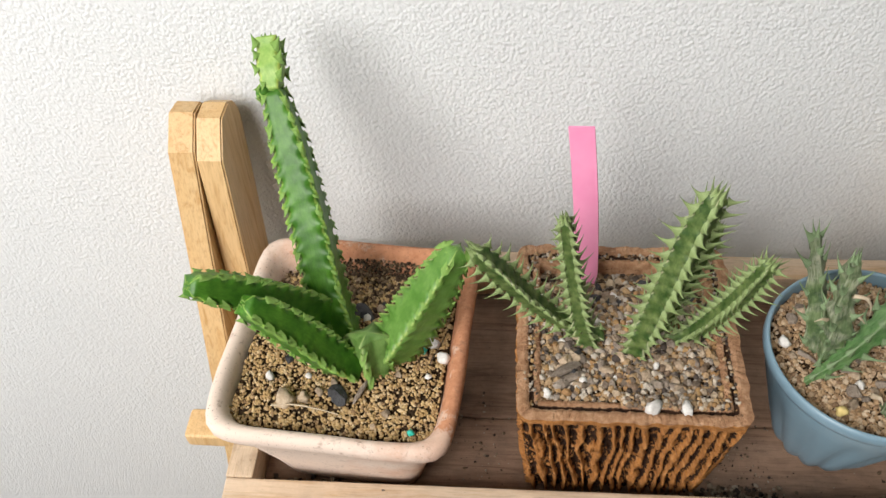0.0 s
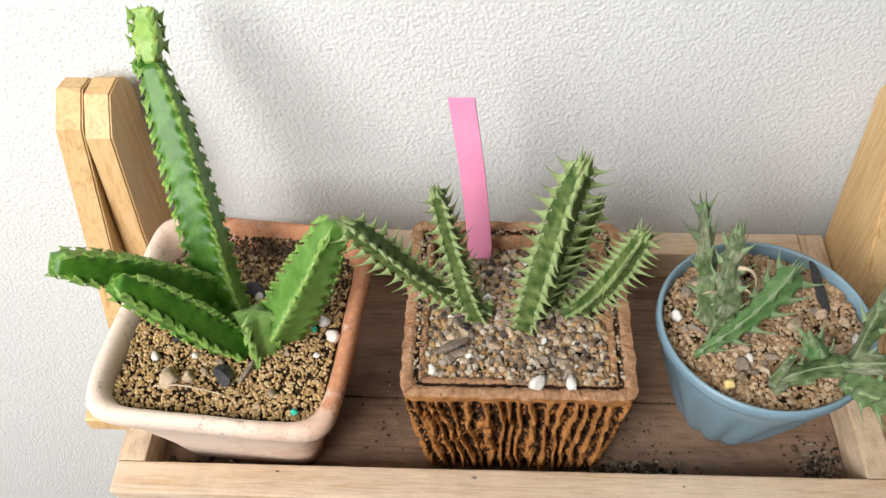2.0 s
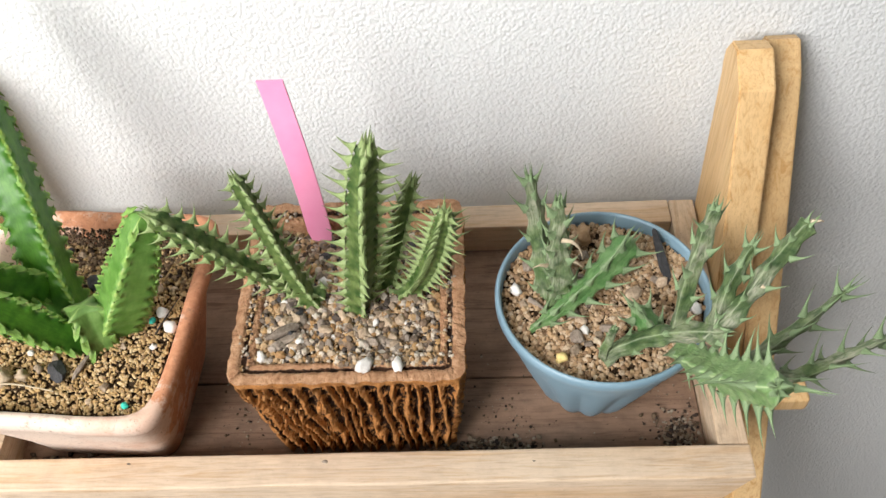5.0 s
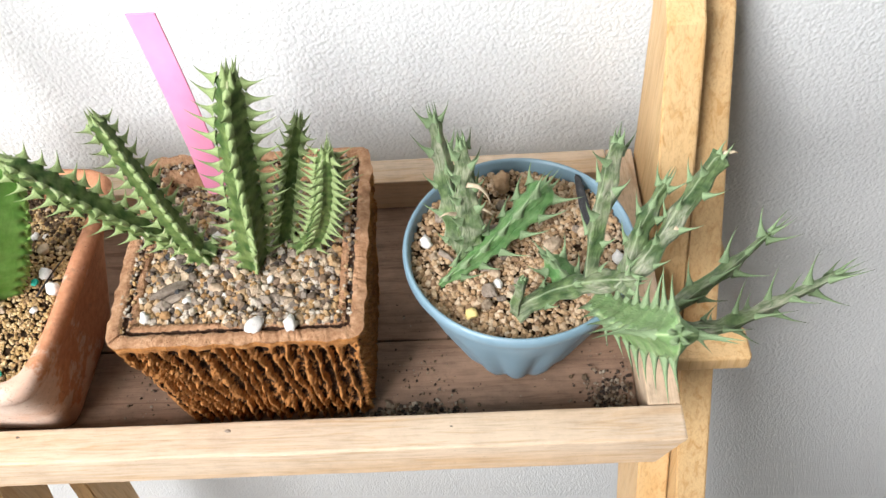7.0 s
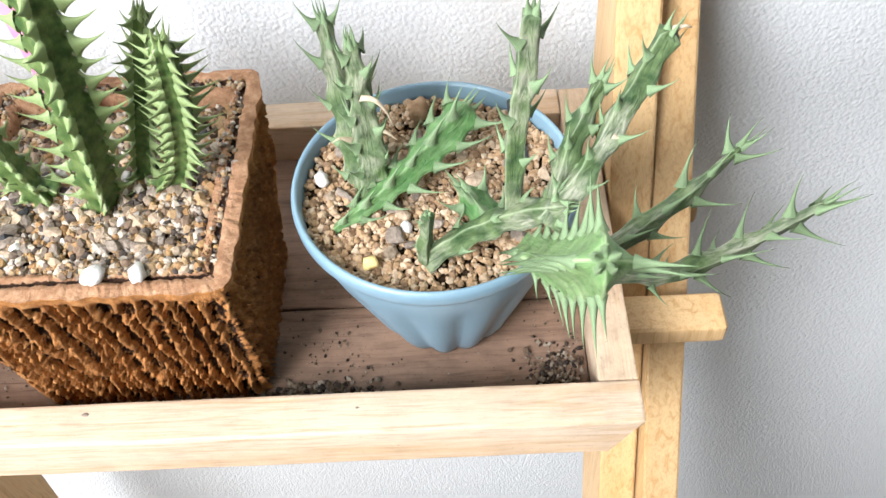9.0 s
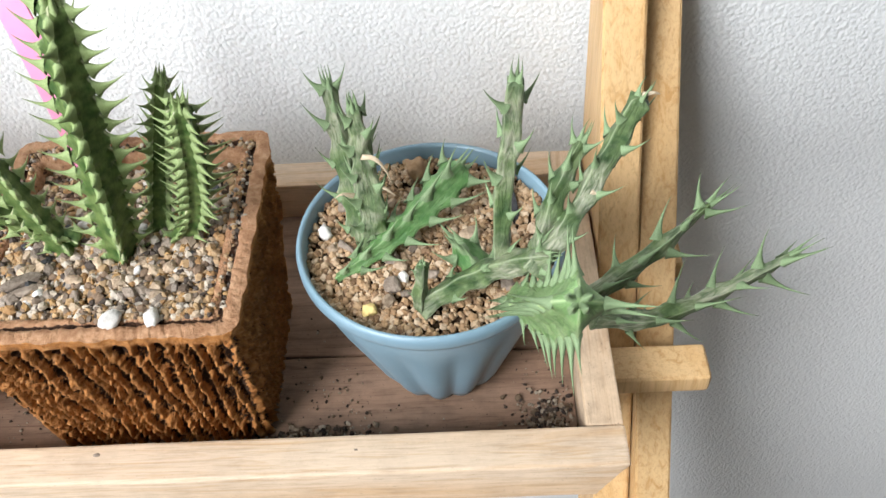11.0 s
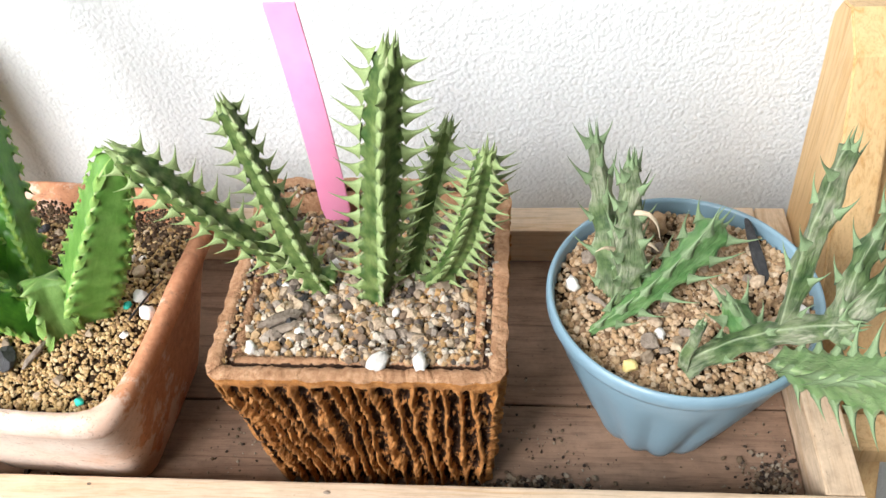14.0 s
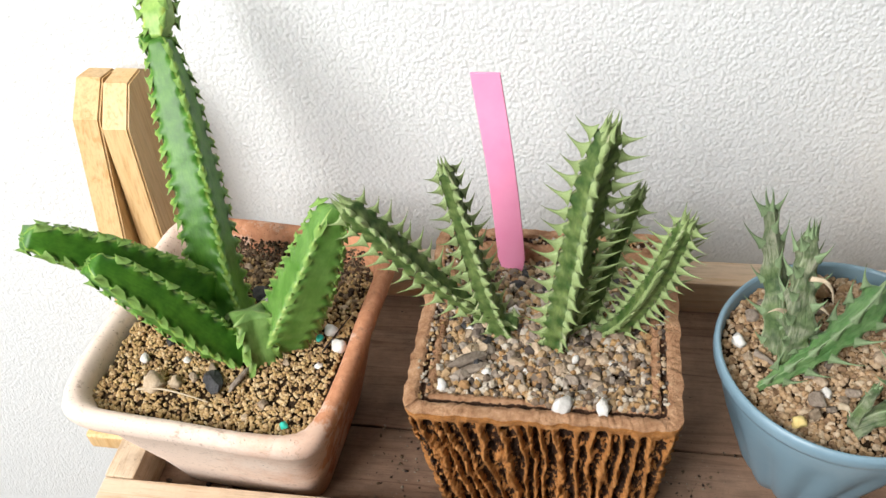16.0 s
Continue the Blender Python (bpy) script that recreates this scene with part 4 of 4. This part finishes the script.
stem(sl, [(-0.1735, 0.1200, 0.1975, 0.0044), (-0.1748, 0.1285, 0.2035, 0.0088), (-0.1768, 0.1370, 0.2100, 0.0072), (-0.1776, 0.1415, 0.2140, 0.0088)], GREEN_TIP, THORN_L, turn=58, seed=2, blunt=0.2, **{**kw, "gap": 0.0068, "tall": 0.0044, "wide": 0.0050, "knob": 0.25, "crown": 5})
stem(sl, [(-0.1745, 0.1185, 0.1940, 0.0040), (-0.1790, 0.1185, 0.1985, 0.0045), (-0.1800, 0.1185, 0.2000, 0.0035)], GREEN_L, THORN_L, turn=20, seed=3, name="bud", **{**kw, "valley": 0.85})
stem(sl, [(-0.148, 0.056, 0.103, 0.0085), (-0.160, 0.047, 0.122, 0.0112), (-0.178, 0.032, 0.149, 0.0110), (-0.190, 0.022, 0.165, 0.0092), (-0.1965, 0.0165, 0.1725, 0.0062)], GREEN_L, THORN_L, turn=20, seed=4, blunt=0.3, **{**kw, "crown": 6, "tall": 0.0026})
stem(sl, [(-0.134, 0.033, 0.088, 0.0085), (-0.146, 0.030, 0.106, 0.0110), (-0.161, 0.025, 0.134, 0.0105), (-0.171, 0.021, 0.151, 0.0086), (-0.1755, 0.0192, 0.158, 0.0060)], GREEN_L, THORN_L, turn=25, seed=5, blunt=0.3, **{**kw, "crown": 6, "tall": 0.0026})
stem(sl, [(-0.118, 0.042, 0.089, 0.0115), (-0.107, 0.043, 0.110, 0.0140), (-0.092, 0.045, 0.140, 0.0118), (-0.080, 0.046, 0.168, 0.0070)], GREEN_LIT, THORN_L, turn=68, seed=6, **kw)
stem(sl, [(-0.1225, 0.031, 0.082, 0.0090), (-0.1240, 0.034, 0.098, 0.0108), (-0.1258, 0.039, 0.112, 0.0128)], GREEN_STUB, THORN_L, turn=-8, seed=7, blunt=0.06, **{**kw, "crown": 0, "valley": 0.48})

# ---- the spiny succulent in the bark pot ----
sm = thing("spiny_succulent", (0.005, 0.045, 0.100), "grey-green succulent with upright stems and curved spines", "succulent")
kw = dict(ribs=4, valley=0.64, knob=0.40, rise=0.14, tip=0.35, crown=6, crisp=2.6)
stem(sm, [(-0.010, 0.045, 0.106, 0.0042), (-0.030, 0.046, 0.117, 0.0050), (-0.050, 0.043, 0.142, 0.0064), (-0.064, 0.039, 0.165, 0.0066), (-0.073, 0.037, 0.178, 0.0050)], GREEN_M, THORN_M, gap=0.0064, tall=0.0078, wide=0.0035, turn=38, seed=11, **kw)
stem(sm, [(-0.014, 0.043, 0.099, 0.0056), (-0.021, 0.044, 0.120, 0.0058), (-0.028, 0.044, 0.155, 0.0050), (-0.034, 0.043, 0.192, 0.0040)], GREEN_M, THORN_M, gap=0.0064, tall=0.0070, wide=0.0033, turn=40, seed=12, **kw)
stem(sm, [(0.006, 0.040, 0.099, 0.0068), (0.010, 0.039, 0.125, 0.0082), (0.015, 0.037, 0.160, 0.0084), (0.020, 0.035, 0.195, 0.0074), (0.0245, 0.033, 0.218, 0.0052)], GREEN_M, THORN_M, gap=0.0076, tall=0.0100, wide=0.0043, turn=22, twist=-30, seed=13, **kw)
stem(sm, [(0.017, 0.052, 0.096, 0.0056), (0.022, 0.054, 0.115, 0.0053), (0.030, 0.057, 0.145, 0.0047), (0.037, 0.059, 0.170, 0.0036)], GREEN_M, THORN_M, gap=0.0064, tall=0.0076, wide=0.0033, turn=50, seed=14, **kw)
stem(sm, [(0.024, 0.047, 0.100, 0.0046), (0.036, 0.046, 0.114, 0.0054), (0.046, 0.038, 0.146, 0.0058), (0.0525, 0.029, 0.182, 0.0044)], GREEN_M, THORN_M, gap=0.0058, tall=0.0088, wide=0.0032, turn=5, seed=15, **{**kw, "ribs": 5})

# ---- the sprawling succulent in the blue pot ----
sr = thing("sprawling_succulent", (0.130, 0.030, 0.092), "grey-green sprawling succulent with long thorny stems", "succulent")
kw = dict(ribs=4, valley=0.68, knob=0.20, rise=0.40, tip=0.0, crown=3, lumpy=0.24)
stem(sr, [(0.0985, 0.052, 0.091, 0.0062), (0.0962, 0.060, 0.112, 0.0062), (0.0930, 0.070, 0.130, 0.0050), (0.0900, 0.0785, 0.148, 0.0026)], GREEN_R, THORN_R, gap=0.0140, tall=0.0110, wide=0.0038, turn=20, seed=21, **{**kw, "crown": 4})
stem(sr, [(0.1030, 0.047, 0.089, 0.0074), (0.1032, 0.050, 0.112, 0.0070), (0.1022, 0.054, 0.135, 0.0058), (0.1014, 0.057, 0.155, 0.0034)], GREEN_R, THORN_R, gap=0.0115, tall=0.0085, wide=0.0042, turn=50, seed=22, **{**kw, "crown": 5, "lumpy": 0.36})
stem(sr, [(0.0885, 0.030, 0.0935, 0.0016), (0.103, 0.038, 0.0985, 0.0042), (0.116, 0.046, 0.1045, 0.0056), (0.130, 0.057, 0.112, 0.0074), (0.1390, 0.066, 0.117, 0.0068)], GREEN_R2, THORN_R, gap=0.0105, tall=0.0115, wide=0.0046, turn=20, seed=23, blunt=0.9, **{**kw, "valley": 0.62, "lumpy": 0.08})
stem(sr, [(0.1215, 0.012, 0.096, 0.0047), (0.131, 0.013, 0.104, 0.0045), (0.143, 0.010, 0.116, 0.0047), (0.156, 0.002, 0.131, 0.0049), (0.166, -0.006, 0.142, 0.0045)], GREEN_R, THORN_R, gap=0.0160, tall=0.0065, wide=0.0040, turn=15, seed=24, miss=0.5, **kw)
stem(sr, [(0.1210, 0.012, 0.098, 0.0029), (0.1225, 0.011, 0.112, 0.0027), (0.1240, 0.010, 0.124, 0.0024)], GREEN_R, THORN_R, gap=0.0150, tall=0.0040, wide=0.0020, turn=15, seed=25, miss=0.7, blunt=0.3, name="stump", **kw)
stem(sr, [(0.1450, 0.019, 0.104, 0.0062), (0.1395, 0.024, 0.111, 0.0058), (0.1350, 0.025, 0.118, 0.0034)], GREEN_R2, THORN_R, gap=0.0085, tall=0.0100, wide=0.0044, turn=40, seed=26, **kw)
stem(sr, [(0.151, 0.009, 0.122, 0.0037), (0.1515, 0.011, 0.150, 0.0041), (0.1545, 0.015, 0.175, 0.0041), (0.1560, 0.016, 0.195, 0.0035)], GREEN_R, THORN_R, gap=0.0260, tall=0.0095, wide=0.0040, turn=40, seed=27, miss=0.2, blunt=0.3, **kw)
stem(sr, [(0.160, -0.004, 0.134, 0.0054), (0.173, 0.003, 0.150, 0.0042), (0.183, 0.009, 0.169, 0.0042), (0.1915, 0.011, 0.190, 0.0039)], GREEN_R, THORN_R, gap=0.0170, tall=0.0090, wide=0.0034, turn=20, seed=28, blunt=0.3, **kw)
stem(sr, [(0.163, 0.000, 0.138, 0.0044), (0.167, 0.008, 0.150, 0.0040), (0.173, 0.016, 0.160, 0.0032), (0.177, 0.020, 0.167, 0.0017)], GREEN_R, THORN_R, gap=0.0120, tall=0.0085, wide=0.0036, turn=50, seed=35, **kw)
stem(sr, [(0.156, 0.013, 0.098, 0.0062), (0.161, -0.004, 0.115, 0.0080), (0.165, -0.026, 0.140, 0.0090), (0.1675, -0.045, 0.166, 0.0092), (0.1668, -0.055, 0.181, 0.0070)], GREEN_BIG, THORN_R, gap=0.0120, tall=0.0125, wide=0.0050, turn=4, seed=29, blunt=0.9, miss=0.05, **{**kw, "knob": 0.16, "rise": 0.15, "lumpy": 0.14, "crown": 5, "valley": 0.60, "crisp": 4})
stem(sr, [(0.176, -0.012, 0.126, 0.0037), (0.188, -0.004, 0.128, 0.0035), (0.202, 0.003, 0.134, 0.0029), (0.2185, 0.012, 0.144, 0.0008)], GREEN_R, THORN_R, gap=0.0165, tall=0.0140, wide=0.0034, turn=25, seed=30, **kw)
stem(sr, [(0.178, -0.018, 0.126, 0.0039), (0.198, -0.012, 0.116, 0.0038), (0.220, -0.003, 0.115, 0.0033), (0.246, 0.003, 0.127, 0.0015)], GREEN_R, THORN_R, gap=0.0165, tall=0.0150, wide=0.0035, turn=40, seed=31, **kw)


def dry_spine(pts, r0):
    """A withered spine that curls away from its stem."""
    path, _ = spline([(*p, 0) for p in pts], 18)
    vs, fs = [], []
    for i, p in enumerate(path):
        k = r0 * (1 - 0.85 * i / (len(path) - 1))
        for a in range(6):
            vs.append((p[0] + k * math.cos(a * math.pi / 3) * 0.6, p[1] + k * math.sin(a * math.pi / 3), p[2] + k * math.cos(a * math.pi / 3)))
    for i in range(len(path) - 1):
        for a in range(6):
            fs.append((i * 6 + a, i * 6 + (a + 1) % 6, (i + 1) * 6 + (a + 1) % 6, (i + 1) * 6 + a))
    fs += [tuple(range(5, -1, -1)), tuple((len(path) - 1) * 6 + a for a in range(6))]
    solid("dry_spine", vs, fs, DRY, sr, label="withered pale tan spine")


dry_spine([(0.1030, 0.0480, 0.139), (0.1075, 0.0455, 0.1405), (0.1110, 0.0450, 0.136), (0.1130, 0.0455, 0.128)], 0.0011)
dry_spine([(0.1060, 0.0490, 0.124), (0.1100, 0.0470, 0.124), (0.1135, 0.0470, 0.120)], 0.0011)
dry_spine([(0.0975, 0.0500, 0.118), (0.0935, 0.0480, 0.121), (0.0905, 0.0480, 0.119)], 0.0011)
dry_spine([(0.1915, 0.0110, 0.1905), (0.1945, 0.0105, 0.1915), (0.1965, 0.0110, 0.1905)], 0.0010)
dry_spine([(0.1780, 0.0040, 0.1600), (0.1815, 0.0030, 0.1590), (0.1850, 0.0030, 0.1605)], 0.0009)
